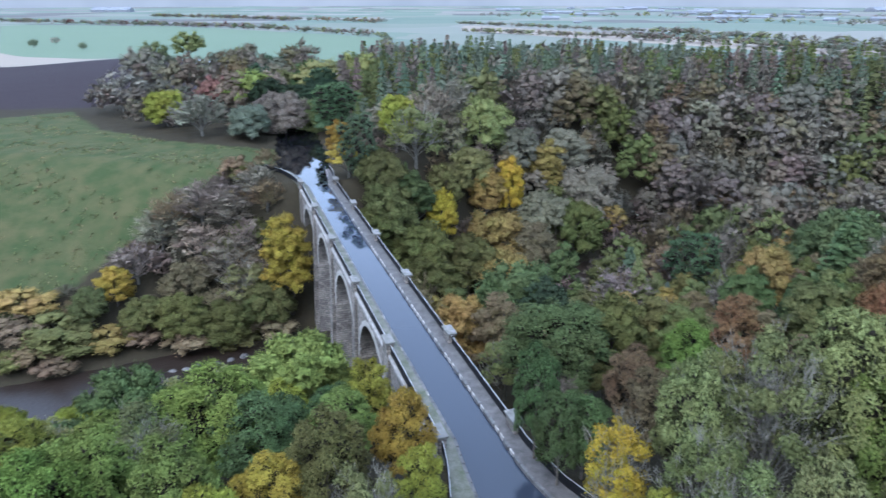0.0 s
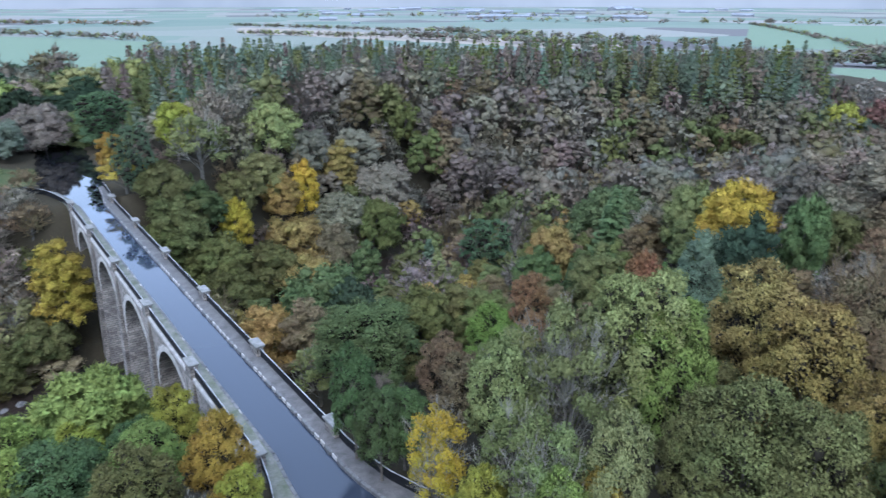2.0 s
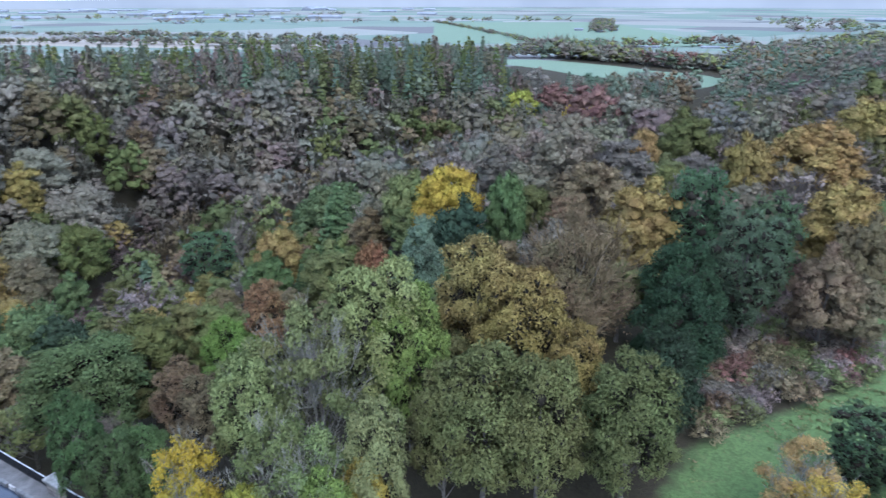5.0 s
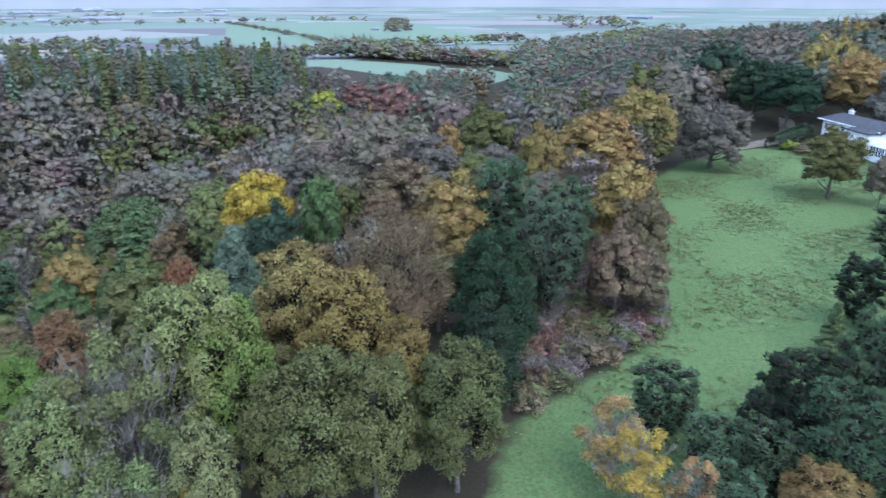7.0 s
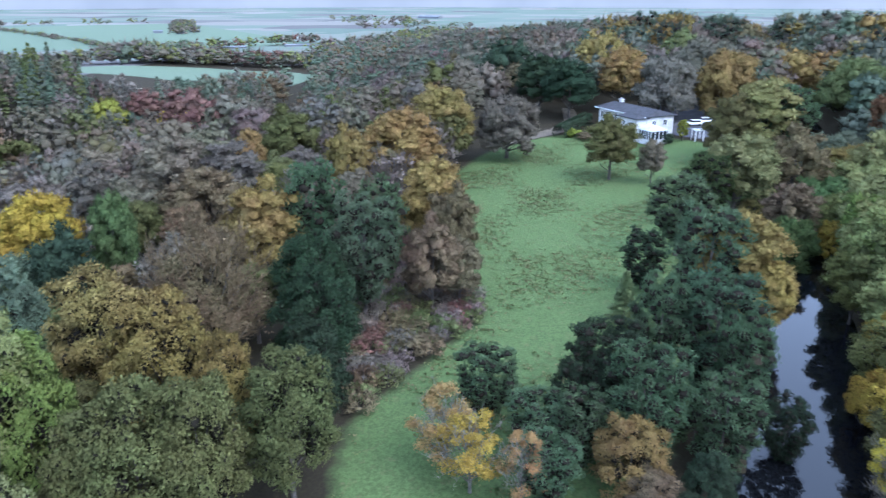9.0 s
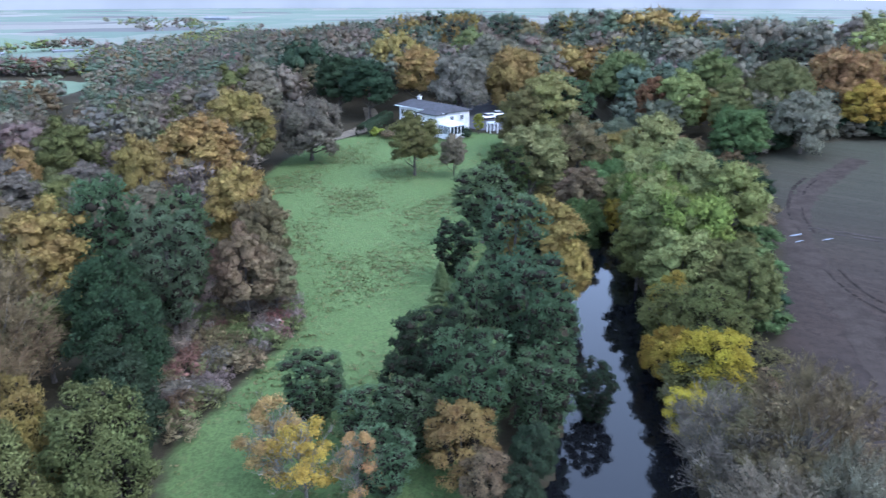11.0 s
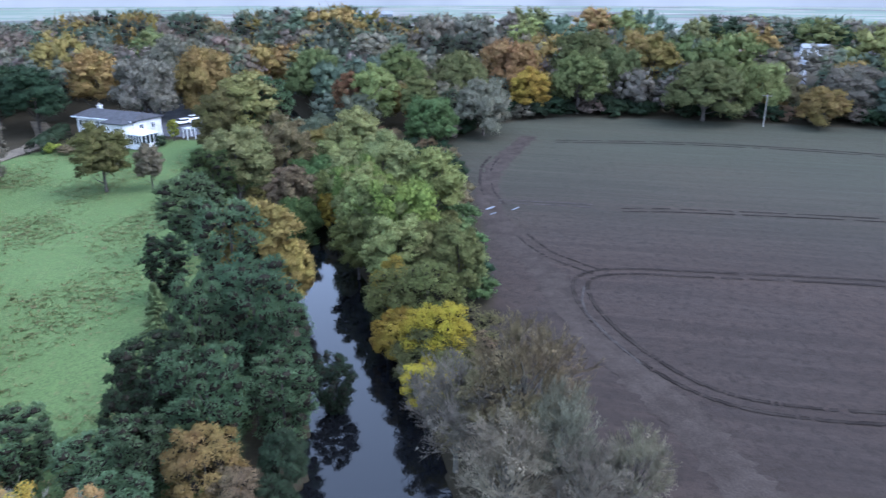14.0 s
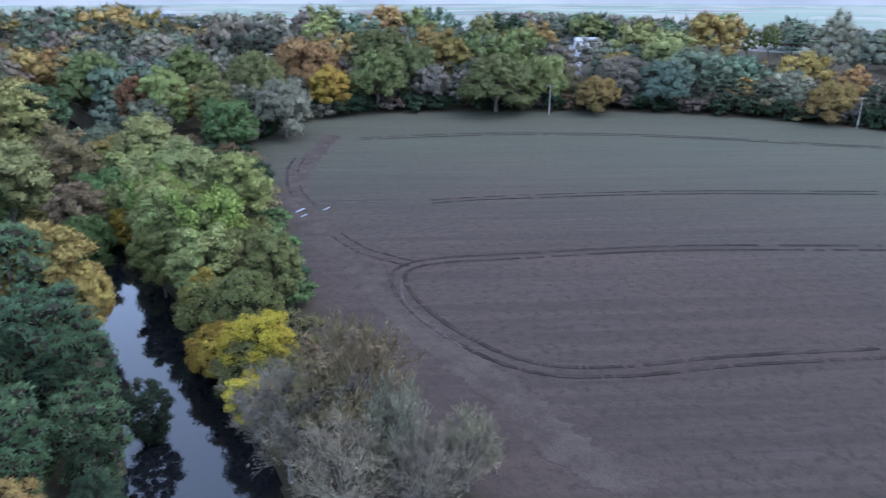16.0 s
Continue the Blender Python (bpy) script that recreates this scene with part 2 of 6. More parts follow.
GRASS_FAR = [[(-985, 1634), (-554, 1488), (-75, 1030), (-30, 416), (-84, 364), (-172, 460), (-248, 548), (-460, 752)], [(225, 322), (262, 280), (330, 266), (429, 250), (520, 268), (508, 300), (430, 312), (350, 310), (300, 345)],
             [(420, 678), (411, 527), (300, 372), (240, 322), (228, 330), (330, 560)], [(1144, 1373), (1509, 1155), (853, 460), (716, 500), (701, 628), (603, 728)]]
STUBBLE = [[(-250, 418), (-244, 465), (-246, 545), (-455, 752), (-600, 900), (-425, 424)], [(42, 1521), (281, 1154), (484, 793), (430, 690), (240, 960), (30, 1250)]]

def smooth(a, b, v):
    k = np.clip((v - a) / (b - a), 0, 1)
    return k * k * (3 - 2 * k)


def to_line(line, x, y):
    """Distance to a polyline of rows x, y, ...; its other values there; and the side (left is positive)."""
    x, y = np.asarray(x, float), np.asarray(y, float)
    best = np.full(x.shape, 1e18)
    extra = [np.zeros(x.shape) for _ in line[0][2:]]
    side = np.zeros(x.shape)
    for a, b in zip(line, line[1:]):
        dx, dy = b[0] - a[0], b[1] - a[1]
        k = np.clip(((x - a[0]) * dx + (y - a[1]) * dy) / (dx * dx + dy * dy), 0, 1)
        d = np.hypot(x - a[0] - k * dx, y - a[1] - k * dy)
        near = d < best
        best = np.where(near, d, best)
        side = np.where(near, np.sign(dx * (y - a[1]) - dy * (x - a[0])), side)
        for i in range(len(extra)):
            extra[i] = np.where(near, a[2 + i] + k * (b[2 + i] - a[2 + i]), extra[i])
    return best, extra, side


def inside(poly, x, y):
    """Signed distance to a polygon, positive inside."""
    x, y = np.asarray(x, float), np.asarray(y, float)
    d, _, _ = to_line(poly + poly[:1], x, y)
    odd = np.zeros(x.shape, bool)
    for a, b in zip(poly, poly[1:] + poly[:1]):
        cross = (a[1] > y) != (b[1] > y)
        odd ^= cross & (x < (b[0] - a[0]) * (y - a[1]) / (b[1] - a[1] if b[1] != a[1] else 1e-9) + a[0])
    return np.where(odd, d, -d)


def ground(x, y):
    x, y = np.asarray(x, float), np.asarray(y, float)
    r = np.hypot(x, y)
    p = 1.0 - 24 * smooth(330, 900, r) - 16 * smooth(900, 3200, r)
    rise_e = smooth(120, 310, 0.95 * x - 0.3 * y) * smooth(150, 30, y) * (1 - smooth(380, 800, r))
    p = p + 10.0 * rise_e
    p = p + 0.5 * np.sin(x / 37 + 1) * np.cos(y / 43) * smooth(120, 260, r)
    d, (wl, wr), side = to_line(RIVER, x, y)
    w = np.where(side > 0, wl, wr)
    t = np.clip((d - 7) / (w - 7), 0, 1)
    rise = 0.45 * t + 0.55 * t * t * (3 - 2 * t)
    floor_z = np.minimum(RIVER_Z, p - 2)
    z = floor_z + rise * (p - floor_z) - 1.0 + 1.2 * smooth(5.5, 7.5, d)
    for line in (CANAL_FAR, CANAL_NEAR):
        c, (half,), _ = to_line(line, x, y)
        s = (x - AX0[0]) * AXD[0] + (y - AX0[1]) * AXD[1]
        off = np.clip(np.maximum(-s, s - BAY * BAYS) / 3.0, 0, 1)
        z = z + (0.3 - z) * smooth(half + 9, half + 3, c) * off
        z = z + (-1.4 - z) * smooth(half + 0.9, half - 0.6, c) * off
    return z

# ---- meshes ----
def mesh_of(name, verts, faces, material):
    me = bpy.data.meshes.new(name)
    me.from_pydata(np.asarray(verts).tolist() if isinstance(verts, np.ndarray) else verts, [], np.asarray(faces).tolist() if isinstance(faces, np.ndarray) else faces)
    me.materials.append(material)
    return me


def part(name, bm, material, parent=None, label=""):
    me = bpy.data.meshes.new(name)
    bm.to_mesh(me)
    bm.free()
    me.materials.append(material)
    ob = new(name, me)
    ob.parent = parent
    return tagged(ob, label) if label else ob


def child(name, me, parent, at=None, label=""):
    ob = new(name, me)
    ob.parent = parent
    if at is not None:
        ob.matrix_basis = at
    return tagged(ob, label) if label else ob


def box(bm, x0, x1, y0, y1, z0, z1, bevel=0.0, turn=None):
    made = bmesh.ops.create_cube(bm, size=1)["verts"]
    for v in made:
        v.co = Vector(((x0 + x1) / 2 + v.co.x * (x1 - x0), (y0 + y1) / 2 + v.co.y * (y1 - y0), (z0 + z1) / 2 + v.co.z * (z1 - z0)))
    if bevel:
        edges = list({e for v in made for e in v.link_edges})
        out = bmesh.ops.bevel(bm, geom=edges, offset=bevel, segments=1, affect="EDGES", profile=0.5)
        made = [v for v in out["verts"]]
    if turn is not None:
        bmesh.ops.transform(bm, matrix=turn, verts=list({*made}))
    return made


# ---- ground: one sheet to the horizon ----
def steps(lo, hi, fine, end, grow=1.055):
    out = list(np.arange(lo, hi + fine, fine))
    d, v = fine, out[-1]
    while v < end:
        d *= grow
        v += d
        out.append(v)
    d, v = fine, lo
    while v > -end:
        d *= grow
        v -= d
        out.insert(0, v)
    return np.array(out)


gx, gy = steps(-80, 200, 1.5, 4700), steps(-210, 215, 1.5, 4700)
X, Y = np.meshgrid(gx, gy, indexing="ij")
Z = ground(X, Y)
rough_here = (inside(MEADOW, X, Y) < -1) & (inside(PLOUGH, X, Y) < -1)
wave = 0.5 * np.sin(X * 0.83 + 1.7 * np.sin(Y * 0.31)) * np.sin(Y * 0.77 + 1.3 * np.sin(X * 0.27))
d_canal = np.minimum(to_line(CANAL_FAR, X, Y)[0], to_line(CANAL_NEAR, X, Y)[0])
Z = Z + np.where(rough_here & (d_canal > 9) & (np.hypot(X, Y) < 400), 0.35 * wave, 0.02 * wave)
nx, ny = len(gx), len(gy)
idx = np.arange(nx * ny).reshape(nx, ny)
quads = np.stack([idx[:-1, :-1], idx[1:, :-1], idx[1:, 1:], idx[:-1, 1:]], -1).reshape(-1, 4)
land_mesh = mesh_of("ground", np.stack([X, Y, Z], -1).reshape(-1, 3), quads, LAND)
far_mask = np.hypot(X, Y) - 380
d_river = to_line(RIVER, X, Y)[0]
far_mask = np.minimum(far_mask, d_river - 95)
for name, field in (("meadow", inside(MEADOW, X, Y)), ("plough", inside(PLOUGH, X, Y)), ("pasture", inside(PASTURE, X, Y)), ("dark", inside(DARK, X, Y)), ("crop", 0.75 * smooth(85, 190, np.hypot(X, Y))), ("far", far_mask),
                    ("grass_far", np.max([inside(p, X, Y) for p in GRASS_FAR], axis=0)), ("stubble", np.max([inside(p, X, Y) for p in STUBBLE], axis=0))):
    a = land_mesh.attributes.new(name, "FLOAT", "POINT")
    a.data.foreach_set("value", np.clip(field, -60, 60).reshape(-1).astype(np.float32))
land_mesh.polygons.foreach_set("use_smooth", np.ones(len(quads), bool))
tagged(new("ground", land_mesh), "rolling land of meadow, ploughed soil, woodland floor and far fields", "ground", kind="structure")


def ribbon(line, z, extra=0.6, step=3.0):
    """A level sheet along a line of rows x, y, half-width."""
    pts = []
    for a, b in zip(line, line[1:]):
        n = max(1, int(math.dist(a[:2], b[:2]) / step))
        pts += [[a[i] + (b[i] - a[i]) * k / n for i in range(3)] for k in range(n)]
    pts.append(list(line[-1]))
    v, f = [], []
    for i, p in enumerate(pts):
        q0, q1 = pts[max(0, i - 1)], pts[min(len(pts) - 1, i + 1)]
        dx, dy = q1[0] - q0[0], q1[1] - q0[1]
        l = math.hypot(dx, dy)
        w = p[2] + extra
        v += [(p[0] - dy / l * w, p[1] + dx / l * w, z), (p[0] + dy / l * w, p[1] - dx / l * w, z)]
        if i:
            f.append((2 * i - 2, 2 * i - 1, 2 * i + 1, 2 * i))
    return v, f


def along(s, u, z=0.0):
    """A place on the aqueduct: s metres from its near end, u metres to its right."""
    return (AX0[0] + AXD[0] * s + AXN[0] * u, AX0[1] + AXD[1] * s + AXN[1] * u, z)


LEN = BAY * BAYS
canal_line = [(x, y, w + (1.0 if w > 2.1 else 0)) for x, y, w in CANAL_NEAR[::-1] + CANAL_FAR]
v, f = ribbon(canal_line, 0.0, 0.0)
canal_mesh = mesh_of("canal_water", v, f, CANAL_WATER)
canal_mesh.materials.append(TROUGH_WATER)   # over the shallow stone trough; its blue base paints in reflected sky
for face in canal_mesh.polygons:
    s_ = (face.center.x - AX0[0]) * AXD[0] + (face.center.y - AX0[1]) * AXD[1]
    if -22 < s_ < LEN + 2:
        face.material_index = 1
tagged(new("canal_water", canal_mesh), "still dark canal water reflecting the sky", "canal", kind="structure")
v, f = ribbon([(r[0], r[1], 7.5) for r in RIVER[:11]], RIVER_Z, 0.0)
tagged(new("river_water", mesh_of("river_water", v, f, RIVER_WATER)), "shallow brown river in the wooded valley", "river", kind="structure")

# ---- the rim of hills, past the last fields; its haze is a painted glow ----
RIM, _t, _b = mat("glowing_haze_hills", 1.0, 0.0)
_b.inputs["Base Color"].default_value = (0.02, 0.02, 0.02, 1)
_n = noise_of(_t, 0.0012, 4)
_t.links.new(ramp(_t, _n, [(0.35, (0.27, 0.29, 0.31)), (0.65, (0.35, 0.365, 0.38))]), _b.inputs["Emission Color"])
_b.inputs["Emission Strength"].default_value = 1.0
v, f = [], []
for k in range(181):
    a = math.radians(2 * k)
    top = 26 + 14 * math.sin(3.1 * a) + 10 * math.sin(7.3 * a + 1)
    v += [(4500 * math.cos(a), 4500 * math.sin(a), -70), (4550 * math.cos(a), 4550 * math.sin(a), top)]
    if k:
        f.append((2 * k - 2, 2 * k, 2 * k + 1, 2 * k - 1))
tagged(new("backdrop", mesh_of("backdrop", v, f, RIM)), "hills along the horizon with pale haze painted as glow", "hills", kind="structure")

# ---- the aqueduct ----
AQ = Matrix.Translation((AX0[0], AX0[1], 0)) @ Matrix.Rotation(math.asin(-AXD[0]), 4, "Z")
AQI = AQ.inverted()
aqueduct = tagged(new("aqueduct"), "tall sandstone canal aqueduct with five arches and iron railings", "aqueduct")
aqueduct.matrix_basis = AQ
HALF, WET, SPAN = 3.55, 2.1, 15.0
SPRING, CROWN = -9.4, -1.9


def loc(x, y):
    p = AQI @ Vector((x, y, 0))
    return p.x, p.y


def bay_mesh():
    """One arch: spandrel walls on both sides, soffit and the fill under the water; y from 0 to BAY."""
    bm = bmesh.new()
    n = 18
    ring = [(BAY / 2 - SPAN / 2 * math.cos(math.pi * k / n), SPRING + (CROWN - SPRING) * math.sin(math.pi * k / n)) for k in range(n + 1)]
    line = [(0, SPRING)] + ring + [(BAY, SPRING)]
    for sx in (-1, 1):
        top = [bm.verts.new((sx * HALF, y, 0.2)) for y, z in line]
        low = [bm.verts.new((sx * HALF, y, z)) for y, z in line]
        for i in range(len(line) - 1):
            bm.faces.new((top[i], top[i + 1], low[i + 1], low[i]) if sx < 0 else (top[i + 1], top[i], low[i], low[i + 1]))
    for (y0, z0), (y1, z1) in zip(line, line[1:]):
        a = [bm.verts.new(c) for c in ((-HALF, y0, z0), (HALF, y0, z0), (HALF, y1, z1), (-HALF, y1, z1))]
        bm.faces.new(a)
    a = [bm.verts.new(c) for c in ((-HALF, 0, -0.2), (-HALF, BAY, -0.2), (HALF, BAY, -0.2), (HALF, 0, -0.2))]
    bm.faces.new(a)
    bmesh.ops.recalc_face_normals(bm, faces=bm.faces)
    return bm


bay = part("arch_bay", bay_mesh(), STONE, aqueduct)
for k in range(1, BAYS):
    child("arch_bay", bay.data, aqueduct, pose(0, BAY * k, 0))
# pale voussoir rings, proud of the wall
VOUSSOIR = rough_surface("dressed_stone", [(0.3, (0.26, 0.245, 0.22)), (0.7, (0.4, 0.38, 0.34))], 0.8, 0.9, 10)
for sx in (-1, 1):
    bm = bmesh.new()
    for k in range(22):
        a0, a1 = math.pi * k / 22, math.pi * (k + 1) / 22
        j = 0.02 * (k % 2)
        pts = []
        for a, r in ((a0, 1.0), (a1, 1.0), (a1, 1.09 + j), (a0, 1.09 + j)):
            pts.append((BAY / 2 - SPAN / 2 * r * math.cos(a), SPRING + (CROWN - SPRING) * r * math.sin(a)))
        lo = [bm.verts.new((sx * (HALF - 0.2), y, z)) for y, z in pts]
        hi = [bm.verts.new((sx * (HALF + 0.05 + j), y, z)) for y, z in pts]
        bm.faces.new(hi)
        for i in range(4):
            bm.faces.new((lo[i], lo[(i + 1) % 4], hi[(i + 1) % 4], hi[i]))
    bmesh.ops.remove_doubles(bm, verts=bm.verts, dist=0.001)
    bmesh.ops.recalc_face_normals(bm, faces=bm.faces)
    ring = part("arch_ring", bm, VOUSSOIR, aqueduct, "pale dressed stone arch ring")
    for k in range(1, BAYS):
        child("arch_ring", ring.data, aqueduct, pose(0, BAY * k, 0))["label"] = "pale dressed stone arch ring"


def taper(bm, x0, y0, z0, x1, y1, z1):
    """A battered block about the origin: half sizes x0, y0 at z0 and x1, y1 at z1."""
    lo = [bm.verts.new((sx * x0, sy * y0, z0)) for sx, sy in ((-1, -1), (1, -1), (1, 1), (-1, 1))]
    hi = [bm.verts.new((sx * x1, sy * y1, z1)) for sx, sy in ((-1, -1), (1, -1), (1, 1), (-1, 1))]
    bm.faces.new(hi)
    bm.faces.new(lo[::-1])
    for i in range(4):
        bm.faces.new((lo[i], lo[(i + 1) % 4], hi[(i + 1) % 4], hi[i]))


bm = bmesh.new()
taper(bm, HALF + 0.7, 2.15, -25.0, HALF - 0.02, 1.5, SPRING)
taper(bm, HALF + 0.12, 1.62, SPRING - 0.25, HALF + 0.12, 1.62, SPRING + 0.25)
pier = part("pier", bm, STONE, aqueduct, "tall battered stone pier")
bm = bmesh.new()
lo = [bm.verts.new(c) for c in ((-0.9, -1.25, -25), (0.6, -1.25, -25), (0.6, 1.25, -25), (-0.9, 1.25, -25))]
hi = [bm.verts.new(c) for c in ((0.05, -0.8, -0.1), (0.6, -0.8, -0.1), (0.6, 0.8, -0.1), (0.05, 0.8, -0.1))]
bm.faces.new(hi), bm.faces.new(lo[::-1])
for i in range(4):
    bm.faces.new((lo[i], lo[(i + 1) % 4], hi[(i + 1) % 4], hi[i]))
pil = part("pilaster", bm, STONE, aqueduct)
pil.matrix_basis = pose(-HALF - 0.3, 0, 0)
for k in range(0, BAYS + 1):
    if k:
        child("pilaster", pil.data, aqueduct, pose(-HALF - 0.3, BAY * k, 0))
    child("pilaster", pil.data, aqueduct, pose(HALF + 0.3, BAY * k, 0, 0, 0, 180))
    if 1 < k < BAYS:
        child("pier", pier.data, aqueduct, pose(0, BAY * k, 0))
pier.matrix_basis = pose(0, BAY, 0)
for name, y0, y1 in (("near", -16.0, 0.0), ("far", LEN, LEN + 9.0)):
    bm = bmesh.new()
    box(bm, -HALF, HALF, y0, y1, -24, -0.2)
    part("abutment", bm, STONE, aqueduct, "solid stone abutment")
# string course under the parapet
for sx in (-1, 1):
    bm = bmesh.new()
    box(bm, sx * (HALF - 0.1), sx * (HALF + 0.22), 0, LEN, -0.25, 0.1, 0.04)
    part("string_course", bm, COPING, aqueduct)

RIGHT_RAIL = [loc(*p) for p in ((6.38, 53.5), (7.1, 51.2), (8.2, 48.5), (9.6, 45.7), (11.7, 42.8), (15.2, 39.2), (20, 34), (27, 27))][::-1] + [(HALF - 0.05, 18.0 * k) for k in range(1, 6)] + [loc(-23.0, 144.5), loc(-25.2, 152)]
RIGHT_WET = [loc(*p) for p in ((5.0, 53.1), (5.6, 51), (6.4, 48.6), (7.3, 46.4), (8.6, 44), (11.0, 40.4), (14.5, 35.5), (20, 28))][::-1] + [(WET, 18.0 * k) for k in range(1, 6)] + [loc(-24.2, 144), loc(-26.0, 152)]
LEFT_RAIL = [loc(*p) for p in ((-0.33, 51.3), (0.1, 49.5), (0.45, 46.5), (0.6, 42.8), (1.0, 38), (2.2, 32))][::-1] + [(-HALF + 0.05, 18.0 * k) for k in range(1, 6)] + [loc(-31.6, 143), loc(-35, 148.3), loc(-40, 152.2)]
LEFT_WET = [loc(*p) for p in ((1.05, 51.7), (1.45, 49.6), (2.0, 47), (2.7, 44), (3.9, 40), (6.5, 33))][::-1] + [(-WET, 18.0 * k) for k in range(1, 6)] + [loc(-30.2, 143.8), loc(-33.6, 149.8), loc(-38.8, 154)]


def cut(line, step):
    """Points along a line, step apart, and the way there."""
    out, carry = [], 0.0
    for a, b in zip(line, line[1:]):
        l = math.dist(a, b)
        d = carry
        while d < l:
            out.append((a[0] + (b[0] - a[0]) * d / l, a[1] + (b[1] - a[1]) * d / l, math.atan2(b[1] - a[1], b[0] - a[0])))
            d += step
        carry = d - l
    return out


for wet, rail, m, label in ((RIGHT_WET, RIGHT_RAIL, PATH, "narrow wet cobbled towpath"), (LEFT_WET, LEFT_RAIL, MOSSY_PATH, "mossy stone towpath with grass in its joints")):
    bm = bmesh.new()
    rows = []
    for (x0, y0), (x1, y1) in zip(wet, rail):
        rows.append([bm.verts.new(c) for c in ((x0, y0, -0.6), (x0, y0, 0.3), (x1, y1, 0.36), (x1, y1, -0.6))])
    for a, b in zip(rows, rows[1:]):
        for i in range(3):
            bm.faces.new((a[i], b[i], b[i + 1], a[i + 1]))
    bmesh.ops.recalc_face_normals(bm, faces=bm.faces)
    part("towpath", bm, m, aqueduct, label)

# kerb stones along the water
bm = bmesh.new()
box(bm, -0.4, 0.4, -0.075, 0.075, -0.35, 0.36, 0.03)
kerb_a = part("kerb_stone", bm, COPING, aqueduct)
bm = bmesh.new()
box(bm, -0.56, 0.56, -0.15, 0.15, -0.35, 0.335, 0.03)
KERB_DARK = rough_surface("damp_kerb", [(0.3, (0.05, 0.05, 0.05)), (0.7, (0.15, 0.146, 0.138))], 1.5, 0.7, 16)
kerb_b = part("kerb_stone", bm, KERB_DARK, aqueduct)
first = {kerb_a.data: kerb_a, kerb_b.data: kerb_b}
rng = random.Random(4)
for line, share in ((RIGHT_WET, 0.45), (LEFT_WET, 0.15)):
    for x, y, a in cut(line, 1.2):
        src = kerb_a if rng.random() < share else kerb_b
        m = pose(x, y, 0, 0, 0, math.degrees(a) + rng.uniform(-1, 1))
        if src.data in first:
            first.pop(src.data).matrix_basis = m
        else:
            child("kerb_stone", src.data, aqueduct, m)

# parapet pillars
bm = bmesh.new()
box(bm, -0.4, 0.4, -0.95, 0.95, -0.1, 1.42, 0.03)
shaft = bm
CAP = rough_surface("pale_cap_stone", [(0.3, (0.1, 0.098, 0.085)), (0.7, (0.22, 0.212, 0.195))], 1.2, 0.85, 14)
pillar = part("parapet_pillar", shaft, STONE, aqueduct, "squat stone parapet pillar")
bm = bmesh.new()
box(bm, -0.55, 0.55, -1.12, 1.12, 1.42, 1.66, 0.05)
cap = part("cap", bm, CAP, pillar, "pale weathered cap stone")
for k in range(BAYS + 1):
    for sx in (-1, 1):
        m = pose(sx * (HALF - 0.02), BAY * k, 0)
        if k == 0 and sx == -1:
            pillar.matrix_basis = m
            continue
        p = child("parapet_pillar", pillar.data, aqueduct, m)
        p["label"] = "squat stone parapet pillar"
        child("cap", cap.data, p)


bm = bmesh.new()
box(bm, -0.035, 0.035, -0.035, 0.035, 0.25, 1.34)
POST = bpy.data.meshes.new("post")
bm.to_mesh(POST)
bm.free()
POST.materials.append(IRON)


def railing(line, name="railing"):
    """An iron railing along a line: bars, posts and a worn top rail."""
    rows = cut(line, 0.075)
    bm = bmesh.new()
    for x, y, a in rows:
        box(bm, -0.026, 0.026, -0.016, 0.016, 0.24, 1.28, 0, pose(x, y, 0, 0, 0, math.degrees(a)))
    bars = part("railing", bm, IRON, aqueduct, "dark iron railing of close upright bars")
    for x, y, a in cut(line, 2.25):
        child("post", POST, bars, pose(x, y, 0, 0, 0, math.degrees(a)))
    for z, w, m, n in ((1.3, 0.034, RAIL_TOP, "top_rail"), (0.45, 0.03, IRON, "bottom_rail")):
        bm = bmesh.new()
        prev = None
        for x, y, a in cut(line, 1.5) + [(*line[-1], math.atan2(line[-1][1] - line[-2][1], line[-1][0] - line[-2][0]))]:
            nx_, ny_ = -math.sin(a) * w, math.cos(a) * w
            row = [bm.verts.new(c) for c in ((x - nx_, y - ny_, z - 0.03), (x + nx_, y + ny_, z - 0.03), (x + nx_, y + ny_, z + 0.03), (x - nx_, y - ny_, z + 0.03))]
            if prev:
                for i in range(4):
                    bm.faces.new((prev[i], row[i], row[(i + 1) % 4], prev[(i + 1) % 4]))
            prev = row
        bmesh.ops.recalc_face_normals(bm, faces=bm.faces)
        part(n, bm, m, bars, "worn pale top rail" if n == "top_rail" else "")


for line in (RIGHT_RAIL, LEFT_RAIL):
    i0 = next(i for i, p in enumerate(line) if p[1] > 10)
    railing(line[:i0])
    for k in range(BAYS):
        railing([(line[i0][0], BAY * k + 0.95), (line[i0][0], BAY * (k + 1) - 0.95)])
    railing([(line[i0][0], LEN + 0.95)] + line[i0 + 5:])

